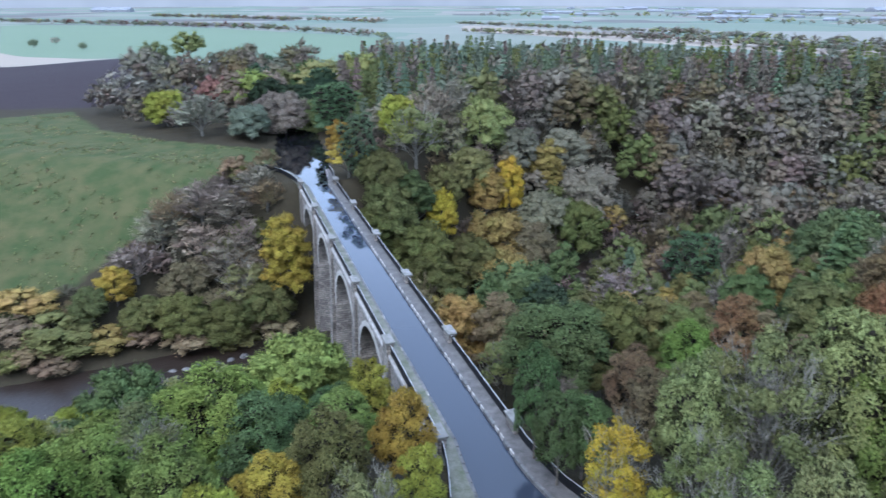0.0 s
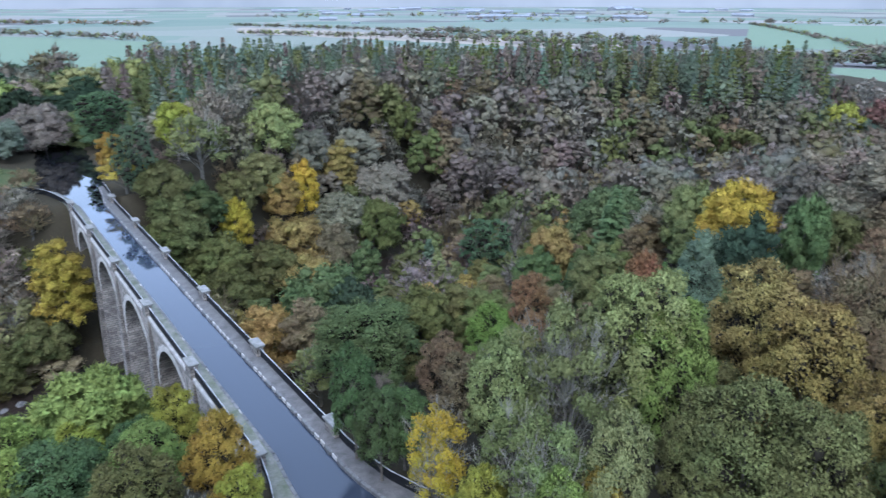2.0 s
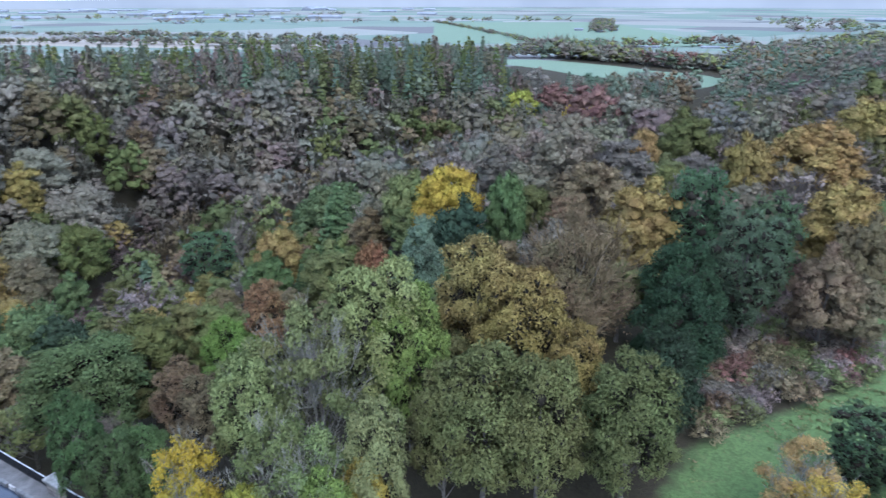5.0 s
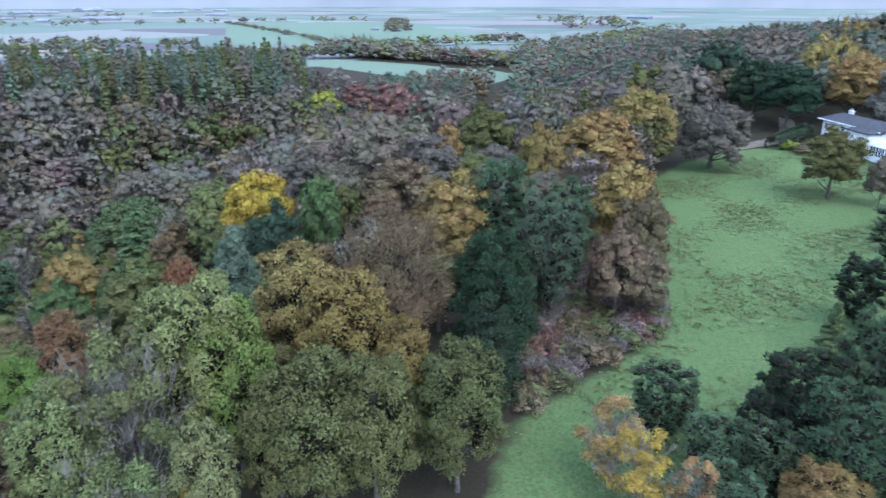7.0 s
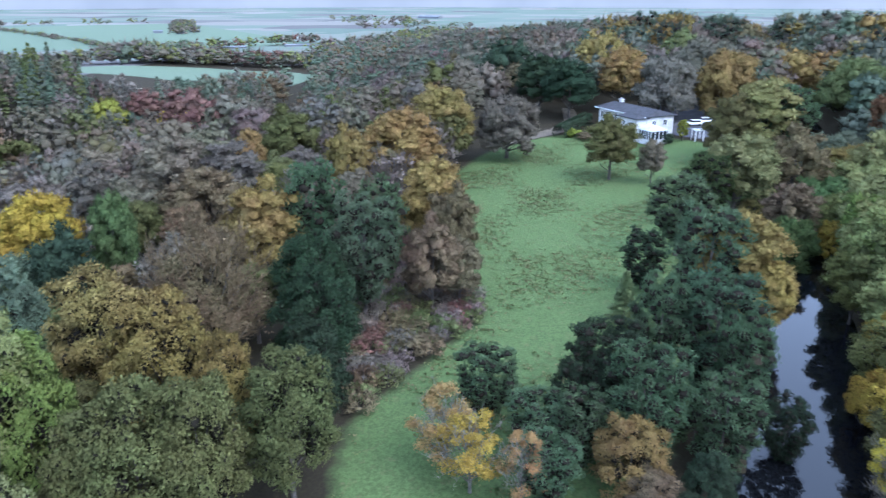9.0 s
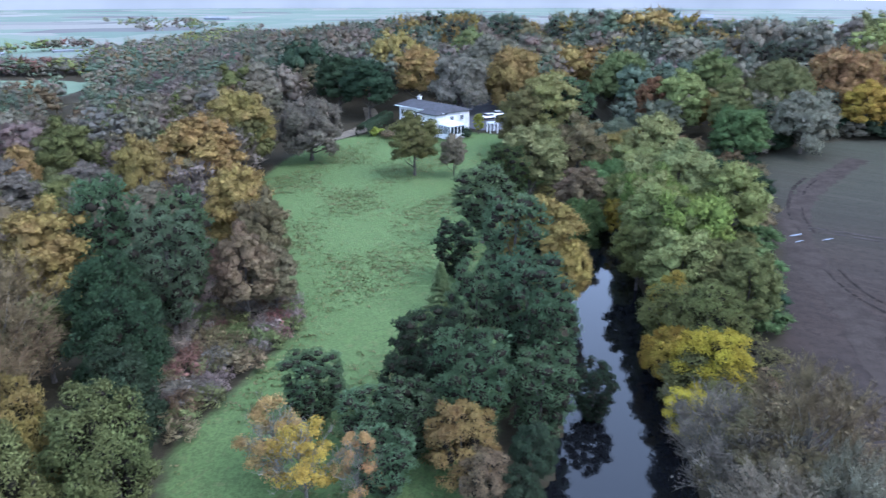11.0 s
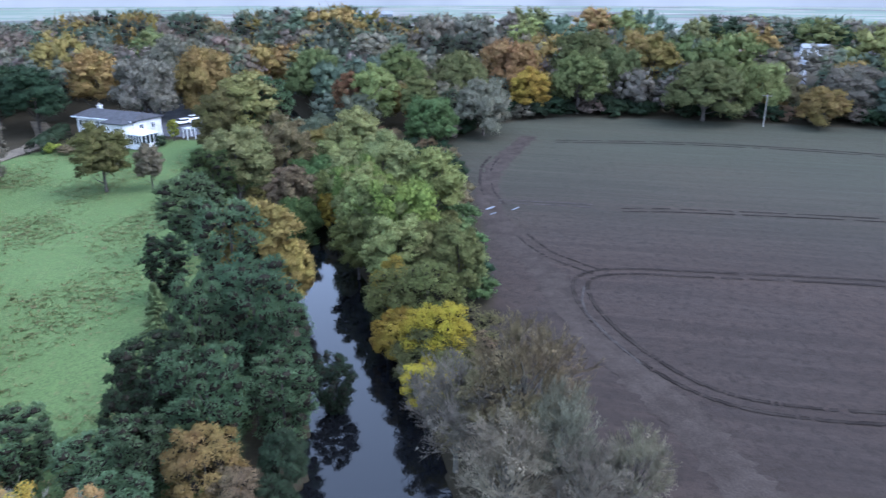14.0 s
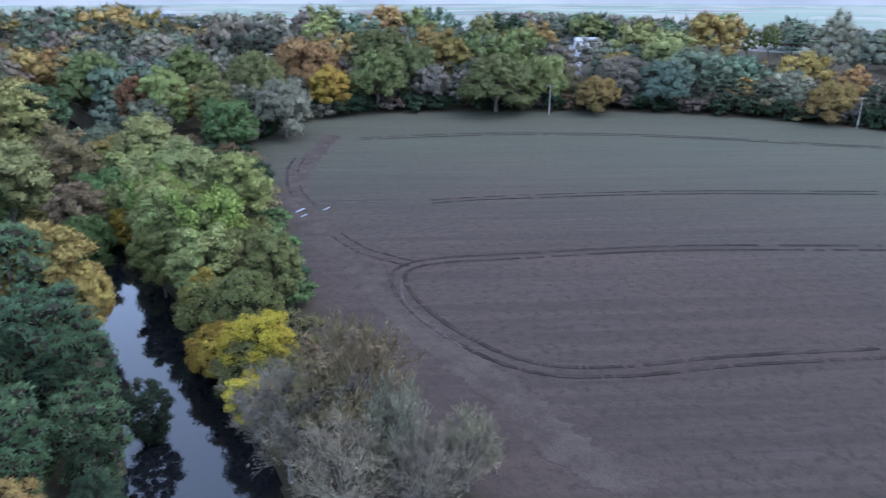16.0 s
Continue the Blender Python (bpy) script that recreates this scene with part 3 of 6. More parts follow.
# ---- trees ----
# far-wood greys and dull greens are lightened to carry distance haze
C = dict(dark=(0.042, 0.062, 0.033), green=(0.085, 0.12, 0.044), fresh=(0.155, 0.198, 0.048), lime=(0.235, 0.25, 0.042), sage=(0.205, 0.217, 0.078), olive=(0.118, 0.122, 0.042),
         yellow=(0.36, 0.285, 0.034), gold=(0.31, 0.225, 0.042), orange=(0.3, 0.19, 0.075), rust=(0.2, 0.118, 0.055), tan=(0.25, 0.183, 0.06), brown=(0.165, 0.128, 0.07),
         grey=(0.185, 0.161, 0.108), mauve=(0.174, 0.143, 0.112), teal=(0.118, 0.172, 0.088), spruce=(0.132, 0.165, 0.108), plum=(0.18, 0.1, 0.078), amber=(0.37, 0.235, 0.04), pale=(0.21, 0.185, 0.13), moss=(0.135, 0.15, 0.056),
         ash=(0.188, 0.172, 0.128), fir=(0.148, 0.172, 0.112), sedge=(0.16, 0.175, 0.072), dry=(0.21, 0.175, 0.09))


def unit(v):
    return v / np.maximum(np.linalg.norm(v, axis=-1, keepdims=True), 1e-9)


def sprays(rs, centre, normal, size, aspect=0.8, tilt=0.7, soft=0.72):
    """Leaf sprays: three-cornered blades at centres, facing about along the normals; returns corners, faces and soft normals."""
    n = len(centre)
    way = unit(normal)
    nrm = unit(way + tilt * rs.normal(size=(n, 3)))
    side = unit(np.cross(nrm, rs.normal(size=(n, 3))))
    up = np.cross(nrm, side)
    s = (size * rs.uniform(0.6, 1.35, n))[:, None]
    a, b = side * s * 0.62, up * s * 0.62 * aspect
    v = np.stack([centre - a - b * 0.4, centre + a * rs.uniform(0.2, 1.0, n)[:, None] - b * 0.6, centre + b + a * rs.uniform(-0.5, 0.5, n)[:, None]], 1)
    soft_n = unit(way * soft + nrm * (1 - soft))
    return v.reshape(-1, 3), np.arange(3 * n).reshape(-1, 3), np.repeat(soft_n, 3, 0)


def leafy(name, v, f, n, material, other=None, first=0):
    """A mesh of leaf sprays and leafy lobes, shaded softly by the given normals."""
    k = len(f)
    me = bpy.data.meshes.new(name)
    me.vertices.add(len(v))
    me.vertices.foreach_set("co", np.asarray(v, np.float32).reshape(-1))
    me.loops.add(3 * k)
    me.loops.foreach_set("vertex_index", np.asarray(f, np.int32).reshape(-1))
    me.polygons.add(k)
    me.polygons.foreach_set("loop_start", np.arange(0, 3 * k, 3, dtype=np.int32))
    me.update(calc_edges=True)
    me.materials.append(material)
    if other:   # the first faces are of another material
        me.materials.append(other)
        me.polygons.foreach_set("material_index", (np.arange(k) < first).astype(np.int32))
    a = me.attributes.new("soft", "FLOAT_VECTOR", "POINT")
    a.data.foreach_set("vector", np.asarray(n, np.float32).reshape(-1))
    return me


def together(*pieces):
    """Join several sets of corners, faces and soft normals."""
    vs, fs, ns, at = [], [], [], 0
    for v, f, n in pieces:
        vs.append(v)
        fs.append(np.asarray(f) + at)
        ns.append(n)
        at += len(v)
    return np.concatenate(vs), np.concatenate(fs), np.concatenate(ns)


def ico_form(level):
    bm = bmesh.new()
    bmesh.ops.create_icosphere(bm, subdivisions=level, radius=1)
    v, f = np.array([q.co[:] for q in bm.verts]), np.array([[q.index for q in face.verts] for face in bm.faces])
    bm.free()
    return v, f


ICO = {k: ico_form(k) for k in (1, 2)}


def lobes_mesh(rs, L, R, O, level, flat=0.7, swell=0.48, lift=0.35):
    """The leafy bodies of the lobes: uneven, flattened, one closed form each."""
    iv, jf = ICO[level]
    m = len(iv)
    wob = 1 + 0.34 * rs.uniform(-1, 1, (len(L), m))
    v = L[:, None, :] + iv[None] * (R * swell)[:, None, None] * wob[:, :, None] * np.array((1, 1, flat))
    n = unit(iv[None] * np.array((1, 1, 1 / flat)) + 0.25 * O[:, None, :] + np.array((0, 0, lift)))
    f = jf[None] + (np.arange(len(L)) * m)[:, None, None]
    return v.reshape(-1, 3), f.reshape(-1, 3), n.reshape(-1, 3)


def tube(points, radii, sides=6):
    """A tapered limb along points."""
    v, f = [], []
    for i, (p, r) in enumerate(zip(points, radii)):
        d = unit(np.array(points[min(i + 1, len(points) - 1)]) - np.array(points[max(i - 1, 0)]))
        x = unit(np.cross(d, (0.3, 0.9, 0.2)))
        y = np.cross(d, x)
        for k in range(sides):
            w = 2 * math.pi * k / sides
            v.append(np.array(p) + r * (math.cos(w) * x + math.sin(w) * y))
        if i:
            for k in range(sides):
                f.append(((i - 1) * sides + k, (i - 1) * sides + (k + 1) % sides, i * sides + (k + 1) % sides, i * sides + k))
    return v, f


def joined(pieces):
    v, f, base = [], [], 0
    for pv, pf in pieces:
        v += [tuple(p) for p in pv]
        f += [tuple(int(i) + base for i in q) for q in pf]
        base += len(pv)
    return v, f


def trunk_mesh(name, rs, h, r, tips, thick, sides=6):
    """A trunk up to 0.8 of h, with limbs bending to the tips."""
    lean = rs.normal(size=2) * 0.02 * h
    spine = [np.array((lean[0] * k * k, lean[1] * k * k, 0.8 * h * k - (0.6 if k == 0 else 0))) for k in (0, 0.12, 0.35, 0.6, 0.8, 1.0)]
    pieces = [tube(spine, [thick * q for q in (1.5, 1.0, 0.8, 0.55, 0.35, 0.12)], sides)]
    for tip in tips:
        k = np.clip((tip[2] / h - 0.25) / 0.75, 0.2, 0.85) * 0.8
        start = np.array((lean[0] * k * k, lean[1] * k * k, 0.8 * h * k))
        mid = start * 0.45 + tip * 0.55 + np.array((0, 0, -0.03 * h))
        w = thick * rs.uniform(0.25, 0.45)
        pieces.append(tube([start, mid, tip], [w, w * 0.6, w * 0.15], 4))
    v, f = joined(pieces)
    me = mesh_of(name, v, f, BARK)
    return me


def bough_lobes(rs, h, r, boughs, each, low, width=0.66):
    """Centres and radii of leafy lobes, on boughs spread over a closed, uneven dome."""
    zc, zr = h * (1 + low) / 2, h * (1 - low) / 2
    k = np.arange(boughs) + 0.5
    th = 2.399 * k + rs.uniform(-0.3, 0.3, boughs)
    cz = 0.97 - 1.5 * k / boughs + rs.uniform(-0.06, 0.06, boughs)
    hor = np.sqrt(np.clip(1 - cz * cz, 0.03, 1))
    swell = rs.uniform(0.84, 1.08, boughs)
    B = np.stack([r * width * 1.1 * hor * np.cos(th) * swell, r * width * 1.1 * hor * np.sin(th) * swell, zc + zr * 0.84 * cz * swell], -1)
    out = unit((B - np.array((0, 0, zc - 0.25 * zr))) / np.array((r, r, zr)))
    L, R, O = [], [], []
    for c, o in zip(B, out):
        q = r * rs.uniform(0.85, 1.2) * 1.35 / math.sqrt(boughs)
        for _ in range(each):
            d = unit(o * 0.6 + rs.normal(size=3) * 0.8)
            L.append(c + d * np.array((q, q, q * 0.8)) * rs.uniform(0.35, 0.95))
            R.append(q * rs.uniform(0.45, 0.85))
            O.append(unit(o + d * 0.4))
    return B, np.array(L), np.array(R), np.array(O)


def shoots(rs, c, d, length, width):
    """Slim upright shoots that feather an outline."""
    n = len(c)
    w = unit(np.cross(d, rs.normal(size=(n, 3)))) * width
    v = np.stack([c - w, c + w, c + d * (length * rs.uniform(0.6, 1.4, n))[:, None]], 1)
    return v.reshape(-1, 3), np.arange(3 * n).reshape(-1, 3), np.repeat(unit(d + np.array((0, 0, 0.4))), 3, 0)


def lobe_leaves(rs, L, R, O, per, size, mean, loose, slim, flat=0.7):
    """Leaf sprays and leading shoots over the upper and outer sides of lobes."""
    count = np.maximum(3, (per * (R / mean) ** 2).astype(int))
    i = np.repeat(np.arange(len(L)), count)
    n = len(i)
    d = unit(rs.normal(size=(n, 3)) + O[i] * 0.5 + np.array((0, 0, 0.35)))
    c = L[i] + d * np.array((1, 1, flat)) * (R[i] * rs.uniform(0.5, 1.0 + loose, n))[:, None]
    nrm = unit(d * 0.45 + O[i] * 0.6 + np.array((0, 0, 0.45)))
    k = rs.permutation(n)[:int(0.3 * n)]
    return together(sprays(rs, c, nrm, size, slim, 0.8, 0.62 if size < 0.6 else 0.86), shoots(rs, c[k], unit(nrm[k] + rs.normal(size=(len(k), 3)) * 0.6), size * 1.6, size * 0.15))


def broad_tree(seed, h, r, boughs, each, per, size, low=0.22, thick=0.3, limbs=12, width=0.66, loose=0.3, slim=0.6, level=1):
    """Round-crowned tree: uneven layered lobes of leaves on boughs, with gaps between."""
    rs = np.random.RandomState(seed)
    B, L, R, O = bough_lobes(rs, h, r, boughs, each, low, width)
    H = B[::2] * np.array((0.66, 0.66, 0.92))   # the inner crown
    near = size < 0.4
    HR, HO = np.full(len(H), r * 0.32), unit(H - np.array((0, 0, h * 0.4)))
    # near crowns get shade-coloured cores that darken the gaps between leaves
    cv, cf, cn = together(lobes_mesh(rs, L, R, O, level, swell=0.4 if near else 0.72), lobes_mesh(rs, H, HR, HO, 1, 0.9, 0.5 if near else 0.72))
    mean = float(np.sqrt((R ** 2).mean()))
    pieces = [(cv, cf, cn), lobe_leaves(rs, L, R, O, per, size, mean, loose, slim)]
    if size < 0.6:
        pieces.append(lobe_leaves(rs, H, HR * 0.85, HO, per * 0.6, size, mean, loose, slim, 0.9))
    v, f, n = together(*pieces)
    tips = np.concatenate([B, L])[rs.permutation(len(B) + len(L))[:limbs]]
    return leafy("crown", v, f, n, LEAF, CROWN_SHADE if near else None, len(cf)), trunk_mesh("trunk", rs, h, r, tips, thick)


def branching(rs, h, r, low, limbs, subs, twigs, fine, wide):
    """A leafless frame: limbs that rise from the trunk, and branches, twigs and fine shoots fanning out of them; blades that taper to a point."""
    zc, zr = h * (1 + low) / 2, h * (1 - low) / 2
    k = np.arange(limbs) + 0.5
    th = 2.399 * k + rs.uniform(-0.3, 0.3, limbs)
    cz = np.clip(1.0 - 1.35 * k / limbs + rs.uniform(-0.1, 0.1, limbs), -0.6, 1)
    hor = np.sqrt(np.clip(1 - cz * cz, 0.02, 1))
    tip = np.stack([r * 0.8 * hor * np.cos(th), r * 0.8 * hor * np.sin(th), zc + 0.85 * zr * cz], -1)
    start = np.stack([0 * th, 0 * th, np.clip(tip[:, 2] * rs.uniform(0.25, 0.5, limbs), 0.04 * h, 0.7 * h)], -1)
    levels, ways = [(start, tip)], unit(tip - start)
    length = 0.42 * r
    for count, spread in ((subs, 0.5), (twigs, 0.5), (fine, 0.55)):
        p0, p1 = levels[-1]
        n = len(p0) * count
        i = np.repeat(np.arange(len(p0)), count)
        a = p0[i] + (p1 - p0)[i] * rs.uniform(0.4, 1.0, n)[:, None]
        out = unit((a - np.array((0, 0, zc - 0.5 * zr))) / np.array((r, r, zr)))
        d = unit(ways[i] * 0.7 + out * 0.35 + np.array((0, 0, 0.35)) + rs.normal(size=(n, 3)) * spread)
        levels.append((a, a + d * (length * rs.uniform(0.6, 1.3, n))[:, None]))
        ways = d
        length *= 0.55
    made = []
    for (a, b), w in zip(levels[1:], (wide * 3.2, wide * 1.8, wide)):
        d = unit(b - a)
        s = unit(np.cross(d, rs.normal(size=d.shape))) * w
        out = unit((b - np.array((0, 0, zc - 0.5 * zr))) / np.array((r, r, zr)) + np.array((0, 0, 0.5)))
        made.append((np.stack([a - s, a + s, b], 1).reshape(-1, 3), np.arange(3 * len(a)).reshape(-1, 3), np.repeat(out, 3, 0)))
    return together(*made), start, tip


def thin_tree(seed, h, r, frame_of, leaves, size, thick=0.24, low=0.1, wide=0.02, leafless=True, pale=True):
    """Thinning tree: limbs and a fan of fine twigs, with leaves left in loose clumps."""
    rs = np.random.RandomState(seed)
    (tv, tf, tn), start, tip = branching(rs, h, r, low, *frame_of, wide)
    B, L, R, O = bough_lobes(rs, h, r, 13, 4, low, 0.64)
    keep = rs.permutation(len(L))[:int(len(L) * (0.5 if leafless else 0.85))]
    pick = keep[rs.randint(0, len(keep), leaves)]
    dl = unit(rs.normal(size=(leaves, 3)) + O[pick] * 0.5 + np.array((0, 0, 0.4)))
    spray = sprays(rs, L[pick] + dl * np.array((1, 1, 0.7)) * (R[pick] * rs.uniform(0.4, 1.15, leaves))[:, None], dl * 0.8 + O[pick] * 0.4 + np.array((0, 0, 0.45)), size)
    pieces = [(tv, tf, tn), spray]
    v, f, n = together(*pieces)
    me = leafy("crown", v, f, n, TWIG) if leafless else leafy("crown", v, f, n, LEAF, PALE_TWIG, len(tf))
    pieces = [tube([np.array((0, 0, -0.6)), np.array((0, 0, h * 0.25)), np.array((0, 0, h * 0.7))], [thick * 1.4, thick, thick * 0.3], 6)]
    for a, b in zip(start, tip):
        w = thick * rs.uniform(0.3, 0.5)
        pieces.append(tube([a, a * 0.5 + b * 0.5 + rs.normal(size=3) * 0.02 * h, b], [w, w * 0.55, w * 0.12], 4))
    v, f = joined(pieces)
    return me, mesh_of("trunk", v, f, PALE_BARK if pale else BARK)


def pine_tree(seed, h, r, lobes, tufts, needle, low=0.3, thick=0.28, level=1):
    """Scots pine: flat-bottomed cushions of upright needle tufts on spreading limbs."""
    rs = np.random.RandomState(seed)
    k = np.arange(lobes) + 0.5
    th = 2.399 * k + rs.uniform(-0.4, 0.4, lobes)
    z = low + (0.97 - low) * (k / lobes)
    env = np.sin(np.pi * np.clip(0.2 + 0.78 * (1 - (z - low) / (1 - low)), 0, 1)) ** 0.7
    rad = r * 0.88 * env * np.sqrt(rs.uniform(0.15, 1.0, lobes))
    L = np.stack([rad * np.cos(th), rad * np.sin(th), z * h], -1)
    R = r * rs.uniform(0.2, 0.31, lobes) * (60 / lobes) ** 0.3
    O = unit(L * np.array((1, 1, 0.3)) - np.array((0, 0, 0.3 * h * 0.3)))
    i = np.repeat(np.arange(lobes), tufts)
    d = unit(rs.normal(size=(len(i), 3)) + O[i] * 0.4 + np.array((0, 0, 0.6)))
    c = L[i] + d * np.array((1, 1, 0.62)) * (R[i] * rs.uniform(0.6, 1.12, len(i)))[:, None]
    per = 5
    c, d = np.repeat(c, per, 0), np.repeat(unit(d + np.array((0, 0, 0.6))), per, 0)
    needles = shoots(rs, c, unit(d + rs.normal(size=d.shape) * 0.6), needle, needle * 0.17)
    # cores of the cushions, painted dark as the pine's inner shade
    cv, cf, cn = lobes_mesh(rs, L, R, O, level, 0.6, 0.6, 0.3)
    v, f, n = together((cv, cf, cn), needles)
    return leafy("crown", v, f, n, NEEDLE, CROWN_SHADE, len(cf)), trunk_mesh("trunk", rs, h, r, L[rs.permutation(lobes)[:10]], thick)


def spire_tree(seed, h, r, whorls, per, blades, size, thick=0.2, low=0.12):
    """Spruce or larch: whorls of drooping boughs that shorten to a pointed leader."""
    rs = np.random.RandomState(seed)
    cs, ns = [], []
    for i in range(whorls):
        k = (i + rs.uniform(0, 0.6)) / whorls
        z, reach = h * (low + (0.98 - low) * k), r * (1 - k) ** 0.85 + 0.12
        for j in range(per):
            a = 2 * math.pi * (j + rs.uniform(-0.3, 0.3)) / per + 0.7 * i
            q = np.sqrt(rs.uniform(0.04, 1, blades)) * reach * rs.uniform(0.75, 1.1)
            spread = rs.normal(size=blades) * 0.16 * q
            cs.append(np.stack([q * math.cos(a) - spread * math.sin(a), q * math.sin(a) + spread * math.cos(a), z - 0.3 * q + 0.1 * rs.normal(size=blades)], -1))
            ns.append(np.tile((0.5 * math.cos(a), 0.5 * math.sin(a), 0.8), (blades, 1)))
    v, f, nv = sprays(rs, np.concatenate(cs), np.concatenate(ns), size, 0.5, 0.4)
    spine = [np.array((0, 0, -0.6)), np.array((0, 0, h * 0.5)), np.array((0, 0, h))]
    tv, tf = tube(spine, [thick, thick * 0.55, 0.02], 6)
    return leafy("crown", v, f, nv, NEEDLE), mesh_of("trunk", tv, tf, BARK)


# per kind and distance: variants (crown, trunk) and their height and radius
STOCK = {}
for q, (bo, each, per, size, loose, lvl) in enumerate(((36, 5, 125, 0.29, 0.3, 1), (30, 4, 70, 0.46, 0.3, 1), (24, 3, 17, 0.66, 0.3, 1), (15, 2, 10, 1.3, 0.3, 1), (6, 1, 5, 2.0, 0.3, 1))):
    STOCK["broad", q] = [(broad_tree(10 + i + 10 * q, 16, 6, bo, each, per, size, low, loose=loose, level=lvl), 16, 6) for i, low in enumerate((0.06, 0.14, 0.02, 0.1, 0.08))]
    STOCK["tall", q] = [(broad_tree(60 + i + 10 * q, 18, 4.6, bo + 2, each, int(per * 0.75), size, 0.04, width=0.62, loose=loose, level=lvl), 18, 4.6) for i in range(2)]
for q, (bo, each, per, size) in enumerate(((30, 5, 125, 0.29), (26, 4, 75, 0.46), (22, 3, 18, 0.7), (14, 2, 10, 1.25), (6, 1, 5, 2.0))):
    STOCK["round", q] = [(broad_tree(310 + i + 10 * q, 10, 5.6, bo, each, per, size, low), 10, 5.6) for i, low in enumerate((0.0, 0.08, 0.04))]
for q, (fr, lv, size, wide) in enumerate((((22, 6, 4, 5), 9000, 0.27, 0.02), ((16, 5, 3, 3), 3000, 0.5, 0.045), ((12, 3, 3, 1), 800, 0.9, 0.1), ((8, 2, 2, 1), 260, 1.5, 0.2), ((6, 2, 1, 1), 60, 2.2, 0.3))):
    STOCK["thin", q] = [(thin_tree(100 + i + 10 * q, 15, 5, fr, lv, size, wide=wide, leafless=False), 15, 5) for i in range(3)]
for q, (fr, lv, size, wide) in enumerate((((36, 9, 7, 9), 500, 0.2, 0.017), ((26, 7, 5, 5), 500, 0.5, 0.04), ((18, 5, 4, 3), 260, 0.9, 0.09), ((10, 4, 3, 2), 120, 1.4, 0.2), ((6, 3, 2, 1), 40, 2.2, 0.3))):
    STOCK["bare", q] = [(thin_tree(130 + i + 10 * q, 15, 5, fr, lv, size, wide=wide), 15, 5) for i in range(3)]
for q, (lob, tuf, nee, lvl) in enumerate(((100, 46, 0.42, 1), (70, 22, 0.68, 1), (34, 12, 1.1, 1), (18, 8, 1.6, 1), (8, 5, 2.2, 1))):
    STOCK["pine", q] = [(pine_tree(150 + i + 10 * q, 16, 5.5, lob, tuf, nee, low, level=lvl), 16, 5.5) for i, low in enumerate((0.1, 0.2))]
for q, (wh, per, bl, size) in enumerate(((26, 8, 30, 0.5), (22, 7, 22, 0.7), (20, 6, 17, 0.75), (14, 5, 10, 1.2), (6, 4, 4, 2.4))):
    STOCK["spire", q] = [(spire_tree(200 + i + 10 * q, 18, 3.4, wh, per, bl, size), 18, 3.4) for i in range(2)]
for q, (per, size) in enumerate(((60, 0.26), (34, 0.42), (18, 0.7), (9, 1.2), (5, 1.8))):
    STOCK["bush", q] = [(broad_tree(250 + i + 10 * q, 5, 3, 9, 4, per, size, 0.0, thick=0.08, limbs=5), 5, 3) for i in range(2)]
for q in range(5):
    STOCK["bracken", q] = [(thin_tree(280 + i, 2, 2, (20, 5, 3, 2), 700, 0.2, 0.02, 0.0, 0.02, pale=False), 2, 2) for i in range(3)]

SAY = dict(dark="dark green", green="green", fresh="fresh green", lime="lime green", sage="pale sage green", olive="olive green", yellow="bright yellow", gold="golden", orange="orange", rust="rust-red",
           tan="tan", brown="brown", grey="grey-brown", mauve="mauve-grey", teal="blue-green", ash="haze-pale grey", fir="haze-pale green", spruce="dull green", plum="plum-red", amber="amber-gold", pale="pale grey-brown", moss="mossy green")
KIND = dict(broad=("broadleaved_tree", "broadleaved tree with rounded crown", "tree"), tall=("tall_tree", "tall narrow broadleaved tree", "tree"), bare=("bare_tree", "leafless tree with fine twigs", "tree"), thin=("thinning_tree", "thinning tree with fine bare twigs", "tree"),
            pine=("pine_tree", "pine with cushions of needles", "tree"), spire=("conifer", "pointed conifer", "tree"), bush=("bush", "low rounded bush", "bush"), bracken=("bramble_clump", "low clump of bramble and bracken", "bush"))
PLACED, MASS, TALL = [], [], []
tree_rng = random.Random(11)


OWN = "in autumn woodland"


def tree(kind, x, y, h, r, tone, where=OWN, massed=False):
    """Plant one tree of about that height and crown radius."""
    far = math.hypot(x, y)
    q = (2 if far < 215 else 3 if far < 430 else 4) if massed else 0 if far < 75 else 1 if far < 230 else 2
    form = "round" if kind == "broad" and h < 2.15 * r else kind
    (crown, trunk), h0, r0 = tree_rng.choice(STOCK[form, q])
    m = pose(x, y, float(ground(x, y)) - 0.15, 0, 0, tree_rng.uniform(0, 360)) @ Matrix.Diagonal((r / r0, r / r0, h / h0, 1))
    s = tree_rng.uniform(0.85, 1.15)
    tint = [v * s * tree_rng.uniform(0.93, 1.07) for v in C[tone]]
    PLACED.append((x, y, r))
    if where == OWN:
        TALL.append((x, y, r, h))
    if massed:
        MASS.append((crown, m, tint))
        return None
    name, words, category = KIND[kind]
    base = new(name)
    base.matrix_basis = m
    child("crown", crown, base).color = (*tint, 1)
    child("trunk", trunk, base)
    return tagged(base, f"{SAY[tone]} {words} {where}", category)


